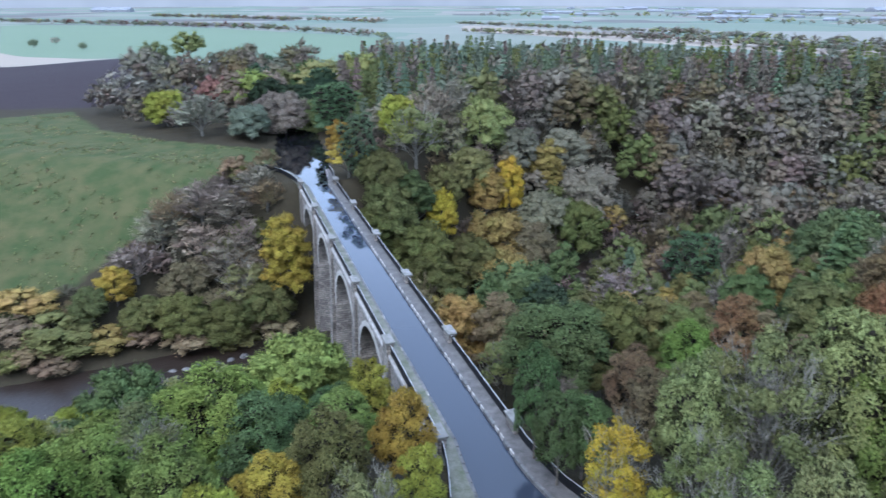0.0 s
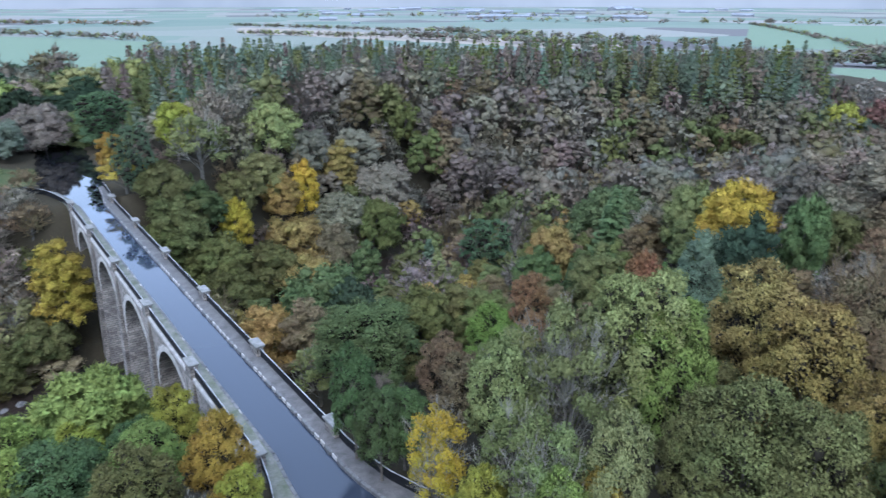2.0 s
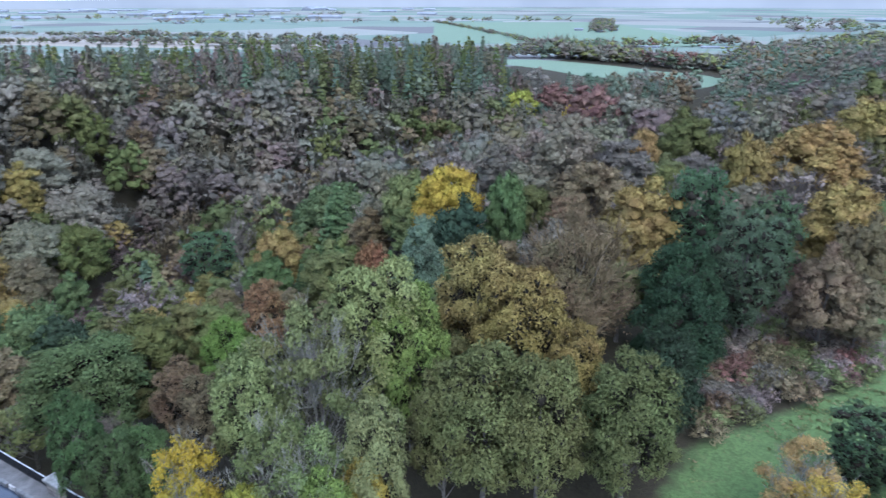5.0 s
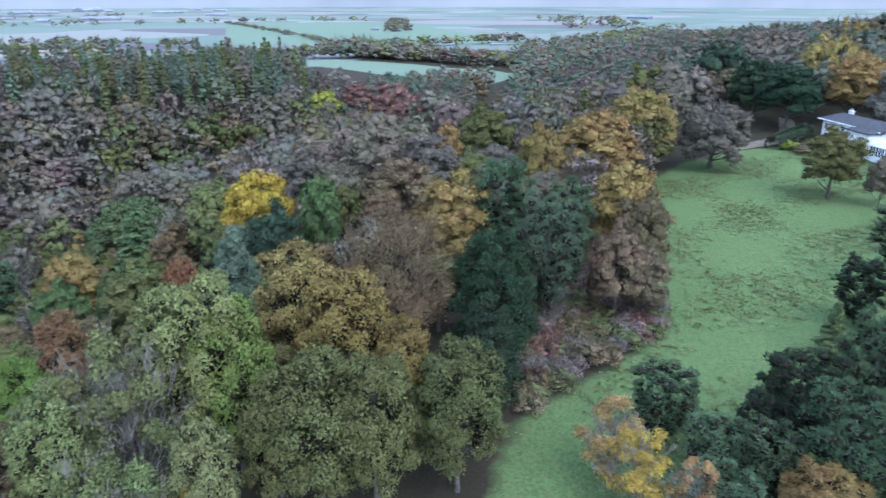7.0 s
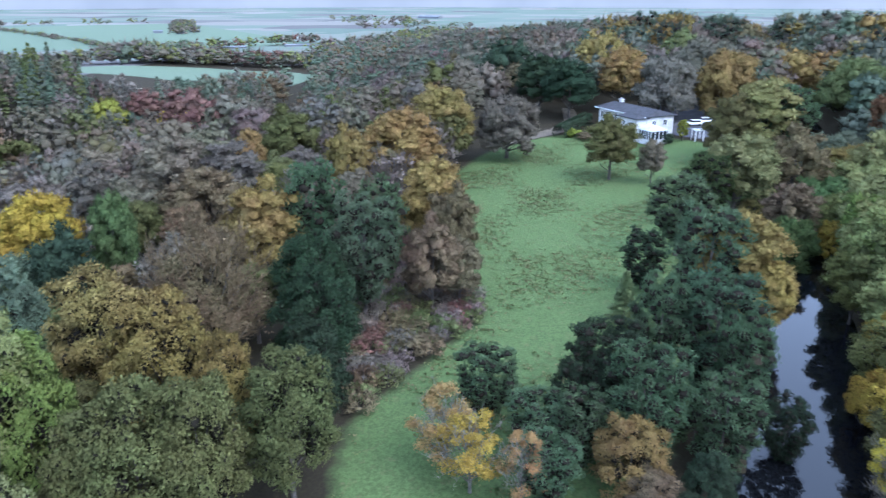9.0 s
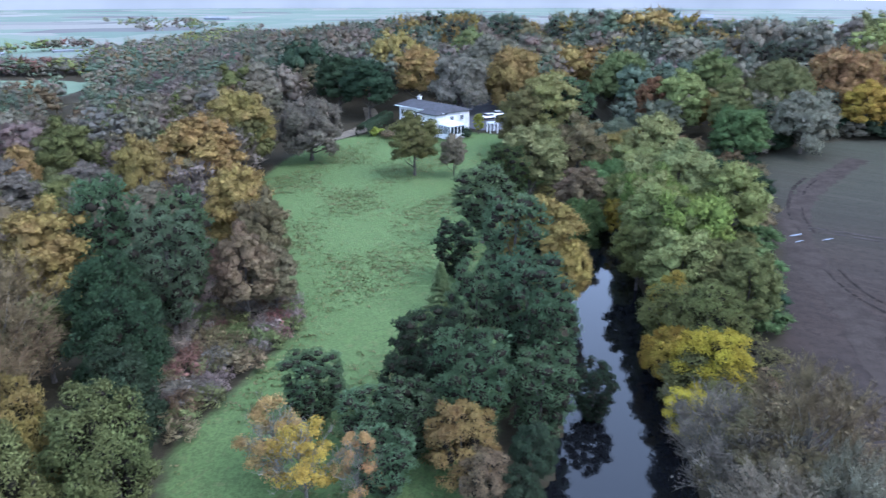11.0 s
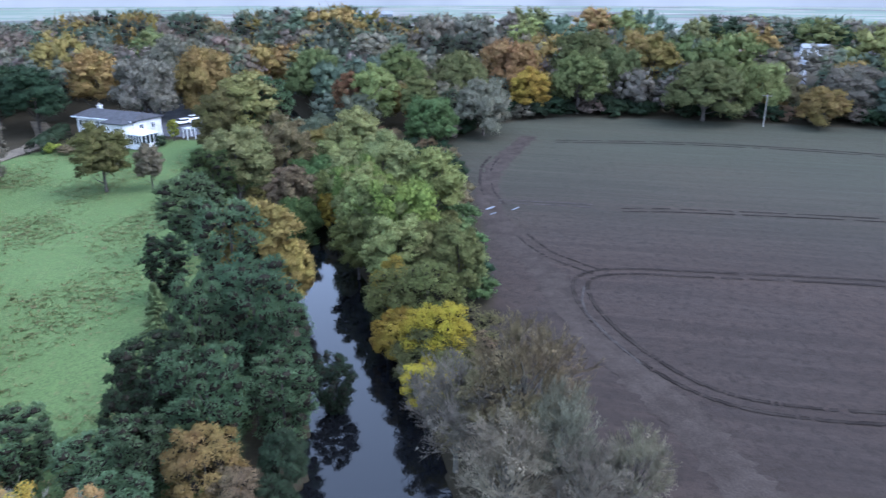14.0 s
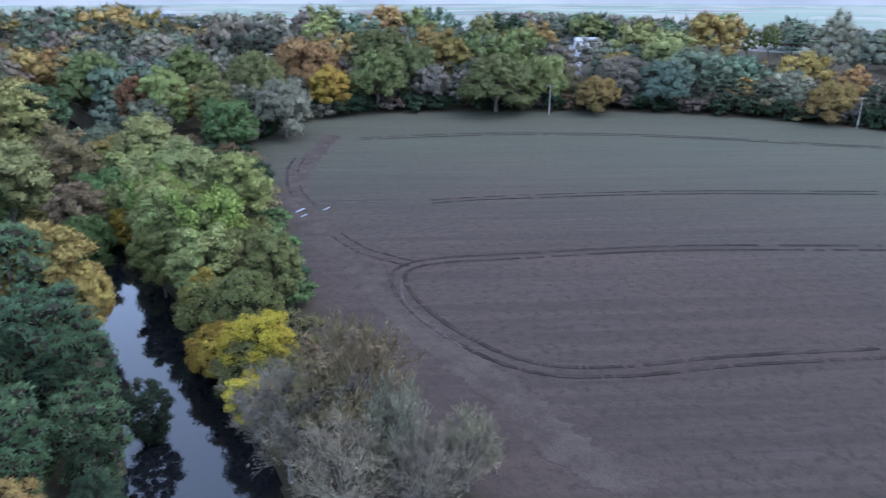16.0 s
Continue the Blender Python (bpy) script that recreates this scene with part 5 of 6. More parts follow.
def fill(poly, gap, mixture, seed, grow=0.0, clear=0.55, where="in autumn woods", low=0.8, high=1.1, near=130, clear_canal=8):
    """Plant a polygon with trees of a mixture of (weight, kind, height, radius, tones), gap metres apart, more at a distance."""
    rs = random.Random(seed)
    xs, ys = [p[0] for p in poly], [p[1] for p in poly]
    count = int((max(xs) - min(xs)) * (max(ys) - min(ys)) / gap ** 2 * 8)
    cand = np.array([(rs.uniform(min(xs), max(xs)), rs.uniform(min(ys), max(ys))) for _ in range(count)])
    ok = inside(poly, cand[:, 0], cand[:, 1]) > 0
    ok &= to_line(RIVER, cand[:, 0], cand[:, 1])[0] > 9
    for line in (CANAL_FAR, CANAL_NEAR):
        ok &= to_line(line, cand[:, 0], cand[:, 1])[0] > clear_canal
    s = (cand[:, 0] - AX0[0]) * AXD[0] + (cand[:, 1] - AX0[1]) * AXD[1]
    u = (cand[:, 0] - AX0[0]) * AXN[0] + (cand[:, 1] - AX0[1]) * AXN[1]
    ok &= (np.abs(u) > 9) | (s < -15) | (s > LEN + 12)
    for field in (MEADOW, PLOUGH, PASTURE, DARK, GRASS_FAR[0], GRASS_FAR[1], HOUSE_PLOT, LANE):
        ok &= inside(field, cand[:, 0], cand[:, 1]) < -0.6
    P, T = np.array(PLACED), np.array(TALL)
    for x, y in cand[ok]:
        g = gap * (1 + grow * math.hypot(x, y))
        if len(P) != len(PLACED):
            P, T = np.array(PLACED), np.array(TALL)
        if np.any((x - P[:, 0]) ** 2 + (y - P[:, 1]) ** 2 < np.maximum(g * 0.8, clear * P[:, 2]) ** 2):
            continue
        w, kind, h, r, tones = rs.choices(mixture, [m[0] for m in mixture])[0]
        k = rs.uniform(low, high)
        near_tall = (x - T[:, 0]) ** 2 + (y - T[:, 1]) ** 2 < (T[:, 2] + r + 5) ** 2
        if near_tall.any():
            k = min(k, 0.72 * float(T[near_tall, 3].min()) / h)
        tree(kind, x, y, h * k, r * k ** 0.8 * rs.uniform(0.85, 1.15), tone_at(x, y, tones, rs), where, math.hypot(x, y) > near)


for x, y, h, r, tone in ((-53, 214, 13, 6, "dark"), (-35, 214, 12, 6, "dark"), (-57, 232, 14, 6, "grey"), (-40, 236, 14, 6, "dark"), (-64, 252, 14, 6, "dark"), (-48, 256, 14, 7, "green"), (-47, 196, 10, 7, "mauve"), (-30, 192, 7, 5, "teal"), (-41, 226, 10, 8, "dark"), (-44, 206, 6.5, 6, "dark"), (-38, 208, 6.5, 6, "green"), (-52, 186, 7, 5, "grey")):
    tree("broad", x, y, h, r, tone, "beside the canal")
MIXED = [(3, "broad", 15, 4.8, ("brown", "olive", "moss", "tan", "olive", "brown")), (1, "thin", 15, 4.4, ("tan", "moss", "olive")), (1, "bare", 15, 4.2, ("mauve", "brown")), (0.5, "spire", 13, 3.2, ("green", "spruce")), (3, "tall", 15, 4.2, ("olive", "brown", "moss", "tan"))]
GREY = [(4, "broad", 17, 6.0, ("brown", "moss", "grey", "ash", "olive", "brown", "grey", "mauve", "ash")), (1, "thin", 16, 5.0, ("brown", "ash", "grey")), (3, "bare", 16, 5.4, ("mauve", "ash", "mauve", "grey")), (2, "tall", 17, 4.8, ("ash", "grey", "mauve", "brown"))]
PLANT = [(5, "spire", 18, 3.4, ("fir", "moss", "spruce", "fir", "moss", "mauve")), (2, "tall", 15, 4, ("moss", "fir", "moss", "grey")), (1, "thin", 15, 3.5, ("ash", "mauve"))]
GREEN = [(4, "broad", 7, 3.6, ("fresh", "green", "lime", "olive")), (1, "thin", 7, 3, ("sage",))]
FARWOOD = [(5, "broad", 14, 6.2, ("ash", "mauve", "spruce", "grey", "ash", "brown")), (2, "tall", 15, 5.0, ("ash", "spruce", "grey", "fir")), (1, "spire", 16, 3.4, ("fir", "spruce"))]
PARK = [(5, "broad", 16, 7.4, ("spruce", "mauve", "ash", "fir", "tan", "grey", "brown", "ash")), (1, "pine", 17, 6, ("fir", "spruce"))]
SCRUB = [(3, "bracken", 1.5, 1.8, ("brown", "mauve", "brown", "mauve", "moss", "plum")), (2, "bracken", 1.8, 1.8, ("plum", "mauve", "brown"))]

fill([(-75, 62), (-52, 76), (-30, 88), (-8, 94), (-4, 60), (-4, 44), (-8, 25), (-60, 20)], 6, GREEN, 3)
fill([(14, 50), (-18, 140), (-20, 150), (40, 165), (70, 150), (60, 60), (60, 40), (44, 32), (26, 36)], 6, MIXED, 1)
fill([(-20, 150), (-22, 178), (40, 215), (110, 225), (200, 185), (215, 140), (205, 60), (170, 45), (140, 42), (98, 40), (62, 45), (60, 60), (70, 150), (40, 165)], 6.8, GREY, 10)
fill([(-22, 175), (-30, 210), (-40, 300), (0, 330), (100, 325), (170, 300), (225, 250), (240, 210), (200, 185), (110, 225), (40, 215)], 5.8, PLANT, 2, 0.0004)
fill([(200, 60), (215, 140), (200, 185), (240, 210), (300, 225), (420, 250), (640, 330), (700, 200), (480, 60), (420, 20), (240, 40)], 7.6, FARWOOD, 4, 0.0006)
fill([(196, 26), (230, 46), (420, 30), (440, -80), (330, -110), (215, -75), (172, -66), (168, -40), (205, -28), (222, 0)], 8.5, PARK, 11, 0.0004)
fill([(158, -66), (172, -90), (172, -105), (162, -126), (138, -166), (122, -186), (103, -202), (74, -216), (20, -231), (-30, -240), (-30, -270), (70, -255), (150, -235), (230, -180), (300, -110), (215, -75)], 10.5, PARK, 5)
fill([(-44, 178), (-66, 184), (-92, 200), (-112, 226), (-95, 300), (-60, 330), (-50, 240)], 8.5, GREY, 6)
fill([(-22, 118), (-27, 136), (-40, 152), (-56, 136), (-66, 118), (-50, 106)], 4.5, [(1, "bush", 4, 2.8, ("grey", "brown", "olive", "olive")), (2, "bare", 7, 3.4, ("grey", "mauve", "brown"))], 7, 0, 0.6)
for x, y, h, r, kind, tone in ((-36, 138, 7, 3.6, "bare", "brown"), (-39, 131, 8, 4, "bare", "mauve"), (-36, 124, 8, 3.6, "bare", "grey"), (-43, 140, 6, 3.5, "bare", "mauve"), (-34, 117, 8, 3.5, "broad", "olive"), (-40, 118, 7, 4, "bare", "brown"), (-44, 147, 5, 3.2, "bush", "brown"), (-33, 131, 7, 3, "broad", "olive")):
    tree(kind, x, y, h, r, tone, "below the aqueduct")
# crowns that overhang the canal
for x, y, h, r, tone in ((118, -27, 9, 6, "olive"), (127, -26, 10, 6, "green"), (133, -33, 10, 6.5, "sage"), (141, -31, 10, 6.5, "olive"), (149, -34, 11, 7, "tan"), (124, -34, 9, 5.5, "olive"), (158, -33, 12, 7, "fir")):
    tree("broad", x, y, h, r, tone, "leaning over the canal")
for x, y, h, r, tone in ((54, -22.6, 9, 4.2, "olive"), (61, -23.4, 8, 4.2, "gold"), (68, -24.6, 10, 4.6, "olive"), (76, -26.2, 10, 4.6, "sage"), (84, -27, 11, 4.8, "olive"), (92, -27.8, 11, 4.8, "sage"), (100, -28.8, 11, 4.8, "fresh"), (108, -30, 11, 4.8, "sage")):
    tree("broad", x, y + 1.2, h * (1.2 if x > 70 else 0.85), r, tone, "on the canal bank")
for x, y, h, r, tone in ((-47, 214, 7, 6, "dark"), (-53, 238, 10, 6, "dark"), (-60, 262, 12, 7, "olive"), (-72, 312, 12, 8, "fir"), (-78, 330, 12, 8, "dark"), (-66, 290, 12, 7, "grey")):
    tree("broad", x, y, h, r, tone, "beside the canal")
# dark hedge bottom along the field's far edge
fill([(158, -66), (171, -88), (171, -105), (160, -126), (137, -165), (121, -185), (102, -200), (74, -214), (20, -229), (20, -236), (75, -220), (106, -206), (127, -188), (143, -168), (166, -128), (177, -105), (176, -86), (164, -68)], 4.2, [(1, "bush", 4.5, 3.2, ("dark", "dark", "mauve", "dark", "brown"))], 13, 0, 0.3)
# scrub down to the river below the pasture
fill([(-60, 112), (-72, 122), (-92, 112), (-120, 100), (-118, 88), (-80, 103), (-66, 103)], 4.5, [(2, "bush", 3, 2.4, ("olive", "brown", "tan", "sage")), (1, "bare", 5, 2.6, ("grey", "brown")), (1, "bush", 3.5, 2.4, ("yellow", "gold"))], 14, 0, 0.5, "on the river bank")
# bramble and bracken between the meadow and the wood
fill([(50, 24), (60, 22), (65, 21), (72, 19), (76, 19), (80, 24), (95, 29), (110, 32), (100, 40), (70, 38), (56, 33)], 2.0, SCRUB, 12, 0, 0.3, "at the meadow edge", near=300)
# undergrowth along both banks of the canal
fill([(50, -6), (70, -7), (110, -14), (160, -22), (160, -44), (110, -34), (84, -27), (60, -24), (44, -22), (42, -24), (60, -30), (90, -41), (130, -56), (155, -62), (172, -40), (172, -20), (110, -9), (60, -3)], 4.5, [(1, "bush", 3.5, 2.5, ("olive", "green", "brown", "dark"))], 8, 0, 0.35, "on the canal bank", clear_canal=5.2)
bank = random.Random(77)
for k in range(90):
    a, b = RIVER[5 + k % 3], RIVER[6 + k % 3]
    u, o = bank.random(), bank.uniform(5.5, 15) * bank.choice((-1, 1))
    l = math.dist(a[:2], b[:2])
    tree("bare", a[0] + (b[0] - a[0]) * u - (b[1] - a[1]) / l * o, a[1] + (b[1] - a[1]) * u + (b[0] - a[0]) / l * o, bank.uniform(5, 9), bank.uniform(3, 4.5), bank.choice(("mauve", "grey", "mauve", "brown")), massed=True)
plant_mass("far_woodland", "autumn woodland of mixed broadleaves and conifers")

# ---- tussocks in the meadow ----
def tussocks(name, poly, count, size, tones, seed, label):
    rs = np.random.RandomState(seed)
    xs, ys = [p[0] for p in poly], [p[1] for p in poly]
    c = np.stack([rs.uniform(min(xs), max(xs), count * 3), rs.uniform(min(ys), max(ys), count * 3)], -1)
    patch = np.sin(c[:, 0] * 0.21 + 2 * np.sin(c[:, 1] * 0.13)) + np.sin(c[:, 1] * 0.33 + c[:, 0] * 0.11)
    c = c[(inside(poly, c[:, 0], c[:, 1]) > 0.5) & (patch + rs.normal(size=len(c)) * 0.7 > 0.2)][:count]
    n = len(c)
    per = 5
    spread = np.repeat(c, per, 0) + rs.normal(size=(n * per, 2)) * size * np.array((0.5, 1.2))
    co = np.concatenate([spread, (ground(spread[:, 0], spread[:, 1]) + 0.12)[:, None]], 1)
    v, f, nv = sprays(rs, co, np.tile((0, 0, 1.0), (n * per, 1)) + rs.normal(size=(n * per, 3)) * 0.25, size)
    me = leafy(name, v, f, nv, FAR_LEAF)
    tint = np.array([C[k] for k in tones])[rs.randint(0, len(tones), n)] * rs.uniform(0.7, 1.1, (n, 1))
    a = me.attributes.new("tone", "FLOAT_COLOR", "POINT")
    a.data.foreach_set("color", np.concatenate([np.repeat(tint, per * 3, 0), np.ones((n * per * 3, 1))], 1).reshape(-1).astype(np.float32))
    tagged(new(name, me), label, "grass", kind="stuff")


tussocks("meadow_tussocks", MEADOW, 6500, 0.26, ("sedge", "dry", "sedge", "moss"), 5, "brown and olive grass tussocks in the wet meadow")
tussocks("pasture_tussocks", PASTURE, 4000, 0.45, ("sedge", "sedge", "dry"), 6, "rough pale grass tussocks on the sloping pasture")

# ---- the white house, its drive and garden ----
RENDER_WHITE = rough_surface("white_render", [(0.3, (0.55, 0.54, 0.51)), (0.7, (0.72, 0.71, 0.68))], 0.7, 0.8, 8, 0.1, 0.01)
SLATE = rough_surface("dark_slate", [(0.3, (0.03, 0.03, 0.033)), (0.7, (0.06, 0.06, 0.066))], 0.9, 0.85, 6, 0.4, 0.02)
FRAME_WHITE, _t, _b = mat("white_window_frame", 0.4)
_b.inputs["Base Color"].default_value = (0.82, 0.82, 0.81, 1)
PANE, _t, _b = mat("dark_glass_pane", 0.05)
_b.inputs["Base Color"].default_value = (0.03, 0.035, 0.04, 1)
TARMAC = rough_surface("tarmac", [(0.3, (0.05, 0.05, 0.055)), (0.7, (0.1, 0.1, 0.105))], 0.4, 0.8, 9)
WOODPOLE = rough_surface("weathered_pole", [(0.3, (0.2, 0.18, 0.15)), (0.7, (0.36, 0.33, 0.29))], 3, 0.85, 20)


def gable_roof(bm, x0, x1, y0, y1, z, rise, hip=0.0, thick=0.22):
    """A roof with its ridge along x; hip pulls the ridge's ends in."""
    ym = (y0 + y1) / 2
    up = [bm.verts.new(c) for c in ((x0, y0, z + thick), (x1, y0, z + thick), (x1, y1, z + thick), (x0, y1, z + thick), (x0 + hip, ym, z + rise + thick), (x1 - hip, ym, z + rise + thick))]
    dn = [bm.verts.new(c) for c in ((x0, y0, z), (x1, y0, z), (x1, y1, z), (x0, y1, z))]
    for q in ((0, 1, 5, 4), (2, 3, 4, 5), (1, 2, 5), (3, 0, 4)):
        bm.faces.new([up[i] for i in q])
    for i in range(4):
        bm.faces.new((dn[i], dn[(i + 1) % 4], up[(i + 1) % 4], up[i]))
    bm.faces.new(dn[::-1])


def window(parent, m, w, h, bars=1):
    """A window set into a wall; it faces along its own -y."""
    bm = bmesh.new()
    for x0, x1, z0, z1 in ((-w / 2 - 0.08, -w / 2, 0, h), (w / 2, w / 2 + 0.08, 0, h), (-w / 2 - 0.08, w / 2 + 0.08, h, h + 0.08)):
        box(bm, x0, x1, -0.06, 0.1, z0, z1)
    for k in range(bars):
        x = -w / 2 + w * (k + 1) / (bars + 1)
        box(bm, x - 0.04, x + 0.04, -0.05, 0.05, 0, h)
    fr = part("window", bm, FRAME_WHITE, parent)
    fr.matrix_basis = m
    bm = bmesh.new()
    box(bm, -w / 2, w / 2, -0.02, 0.02, 0, h)
    part("pane", bm, PANE, fr)
    bm = bmesh.new()
    box(bm, -w / 2 - 0.15, w / 2 + 0.15, -0.14, 0.05, -0.1, 0)
    part("sill", bm, FRAME_WHITE, fr)
    return fr


def chimney(parent, x, y, z0, z1):
    bm = bmesh.new()
    box(bm, x - 0.55, x + 0.55, y - 0.35, y + 0.35, z0, z1, 0.03)
    box(bm, x - 0.65, x + 0.65, y - 0.45, y + 0.45, z1, z1 + 0.18)
    st = part("chimney", bm, RENDER_WHITE, parent, "white rendered chimney")
    bm = bmesh.new()
    for dx in (-0.25, 0.25):
        bmesh.ops.create_cone(bm, cap_ends=True, segments=8, radius1=0.14, radius2=0.11, depth=0.5, matrix=pose(x + dx, y, z1 + 0.4))
    part("chimney_pots", bm, COPING, st)


def white_house(x, y, turn):
    """Long two-storey house; its long front faces -y, the near end is at +x."""
    h = tagged(new("house"), "white rendered two-storey house with slate roof and conservatory", "house")
    h.matrix_basis = pose(x, y, float(ground(x, y)) - 0.1, 0, 0, turn)
    bm = bmesh.new()
    box(bm, -9.5, 9.5, -4.2, 4.2, -0.6, 5.3)
    part("wall", bm, RENDER_WHITE, h)
    bm = bmesh.new()
    gable_roof(bm, -10.3, 9.9, -5.0, 5.0, 5.3, 1.35, 1.6)
    part("roof", bm, SLATE, h, "shallow dark slate roof")
    bm = bmesh.new()
    box(bm, -10.35, 9.95, -5.08, -5.0, 5.25, 5.5)
    part("fascia", bm, FRAME_WHITE, h)
    chimney(h, -6.2, 0.3, 6.0, 7.5)
    bm = bmesh.new()
    box(bm, 3.0, 9.3, -7.2, -4.2, -0.6, 5.0)
    part("front_wing", bm, RENDER_WHITE, h)
    bm = bmesh.new()
    gable_roof(bm, 2.5, 9.8, -7.8, -3.6, 5.02, 0.9, 2.0)
    part("wing_roof", bm, SLATE, h)
    for wx, wz, w in ((-8, 3.2, 1.2), (-5.6, 3.2, 1.9), (-2.4, 3.3, 1.2), (0.8, 3.3, 1.2), (-8, 0.7, 1.2), (-5.6, 0.5, 1.9), (-2, 0.7, 1.6), (1.0, 0.6, 1.4)):
        window(h, pose(wx, -4.24, wz), w, 1.35, 2 if w > 1.5 else 1)
    for wx, wz in ((4.6, 3.4), (7.6, 3.4)):
        window(h, pose(wx, -7.24, wz), 0.9, 0.8)
    for wy, wz in ((-2, 3.2), (1.5, 3.2), (2.2, 0.7)):
        window(h, pose(9.54, wy, wz, 0, 0, 90), 1.1, 1.2)
        window(h, pose(-9.54, wy, wz, 0, 0, -90), 1.2, 1.3)
    # conservatory
    c = part("conservatory_base", (lambda b: (box(b, 9.5, 14.0, -6.5, -1.5, -0.6, 0.7), b)[1])(bmesh.new()), RENDER_WHITE, h)
    for k in range(6):
        xx = 9.6 + 0.86 * k
        bm = bmesh.new()
        box(bm, xx - 0.07, xx + 0.07, -6.5, -6.36, 0.7, 2.7)
        part("post", bm, FRAME_WHITE, c)
        bm = bmesh.new()
        b0, b1 = Vector((xx, -6.45, 2.7)), Vector((9.6 + 0.4 * k + 0.6, -4.0, 3.9))
        box(bm, -0.06, 0.06, -0.5, 0.5, -0.05, 0.05)
        d = b1 - b0
        bmesh.ops.transform(bm, matrix=Matrix.Translation((b0 + b1) / 2) @ d.to_track_quat("Y", "Z").to_matrix().to_4x4() @ Matrix.Diagonal((1, d.length, 1, 1)), verts=bm.verts)
        part("rafter", bm, FRAME_WHITE, c)
    for k in range(5):
        yy = -6.4 + 1.2 * k
        bm = bmesh.new()
        box(bm, 13.86, 14.0, yy - 0.07, yy + 0.07, 0.7, 2.7)
        part("post", bm, FRAME_WHITE, c)
    bm = bmesh.new()
    box(bm, 9.5, 14.05, -6.55, -1.45, 2.66, 2.8)
    gable_roof(bm, 9.4, 14.0, -6.4, -1.6, 2.8, 1.1, 1.6, 0.04)
    part("conservatory_roof", bm, rough_surface("milky_glazing", [(0.3, (0.45, 0.5, 0.55)), (0.7, (0.65, 0.68, 0.7))], 0.8, 0.15, 5, 0.05), c)
    bm = bmesh.new()
    box(bm, 9.6, 13.9, -6.4, -1.6, 0.7, 2.66)
    part("glazing", bm, PANE, c)
    return h


white_house(189.2, 8.4, 223 - 360)

# drive and yard, as a sheet on the ground
def sheet(name, poly, material, label, category, lift=0.06, step=1.5):
    xs, ys = [p[0] for p in poly], [p[1] for p in poly]
    bm = bmesh.new()
    vs = [bm.verts.new((x, y, 0)) for x, y in poly]
    face = bm.faces.new(vs)
    bmesh.ops.triangulate(bm, faces=[face])
    for _ in range(4):
        long = [e for e in bm.edges if e.calc_length() > 2.5]
        if long:
            bmesh.ops.subdivide_edges(bm, edges=long, cuts=1)
            bmesh.ops.triangulate(bm, faces=bm.faces)
    co = np.array([v.co[:2] for v in bm.verts])
    for v, z in zip(bm.verts, ground(co[:, 0], co[:, 1])):
        v.co.z = float(z) + lift
    bmesh.ops.recalc_face_normals(bm, faces=bm.faces)
    ob = part(name, bm, material)
    return tagged(ob, label, category, kind="structure")


sheet("driveway", [(186, -2), (183, -8), (190, -13), (204, -12), (222, -8), (236, 2), (230, 8), (214, 3), (202, 4), (196, 5)], TARMAC, "dark tarmac drive and yard beside the house", "driveway", 0.16)
DIRT = rough_surface("bare_track", [(0.3, (0.085, 0.068, 0.046)), (0.7, (0.15, 0.125, 0.088))], 0.5, 0.9, 6)
sheet("farm_track", [(170, 36), (178, 31), (186, 25), (196, 23), (212, 27), (214, 31), (198, 28), (188, 30), (178, 37), (172, 40)], DIRT, "bare brown track rising past the house", "track", 0.14)


def pickup(x, y, turn):
    """A white vehicle with a dark cab and bed."""
    c = tagged(new("parked_car"), "white car with dark windows parked on the drive", "car")
    c.matrix_basis = pose(x, y, float(ground(x, y)) + 0.18, 0, 0, turn)
    paint, _, pb = mat("white_car_paint", 0.25)
    pb.inputs["Base Color"].default_value = (0.8, 0.8, 0.8, 1)
    rubber, _, rb = mat("tyre_rubber", 0.8)
    rb.inputs["Base Color"].default_value = (0.02, 0.02, 0.02, 1)
    bm = bmesh.new()
    box(bm, -2.3, 2.3, -0.9, 0.9, 0.35, 0.95, 0.12)
    part("body", bm, paint, c)
    bm = bmesh.new()
    box(bm, -1.9, 0.7, -0.8, 0.8, 0.93, 1.5, 0.2)
    cab = part("cabin", bm, PANE, c, "dark glazed cabin")
    bm = bmesh.new()
    box(bm, -1.65, 0.45, -0.72, 0.72, 1.48, 1.56, 0.05)
    part("car_roof", bm, paint, cab)
    for wx in (-1.45, 1.45):
        for wy in (-0.85, 0.85):
            bm = bmesh.new()
            bmesh.ops.create_cone(bm, cap_ends=True, segments=14, radius1=0.34, radius2=0.34, depth=0.22, matrix=pose(wx, wy, 0.34, 90))
            part("wheel", bm, rubber, c)


pickup(196.5, -6.2, 118)
pickup(199.5, -8.8, 112)
# white garden pergola by the drive
pergola = tagged(new("pergola"), "small white painted garden pergola beside the drive", "pergola")
pergola.matrix_basis = pose(182.5, -7.2, float(ground(182.5, -7.2)), 0, 0, 20)
for px in (-1.2, 1.2):
    for py in (-1.0, 1.0):
        bm = bmesh.new()
        box(bm, px - 0.1, px + 0.1, py - 0.1, py + 0.1, -0.2, 2.5, 0.02)
        part("post", bm, FRAME_WHITE, pergola)
for k in range(5):
    bm = bmesh.new()
    box(bm, -1.5, 1.5, -1.1 + 0.55 * k - 0.07, -1.1 + 0.55 * k + 0.07, 2.5, 2.68)
    part("beam", bm, FRAME_WHITE, pergola)


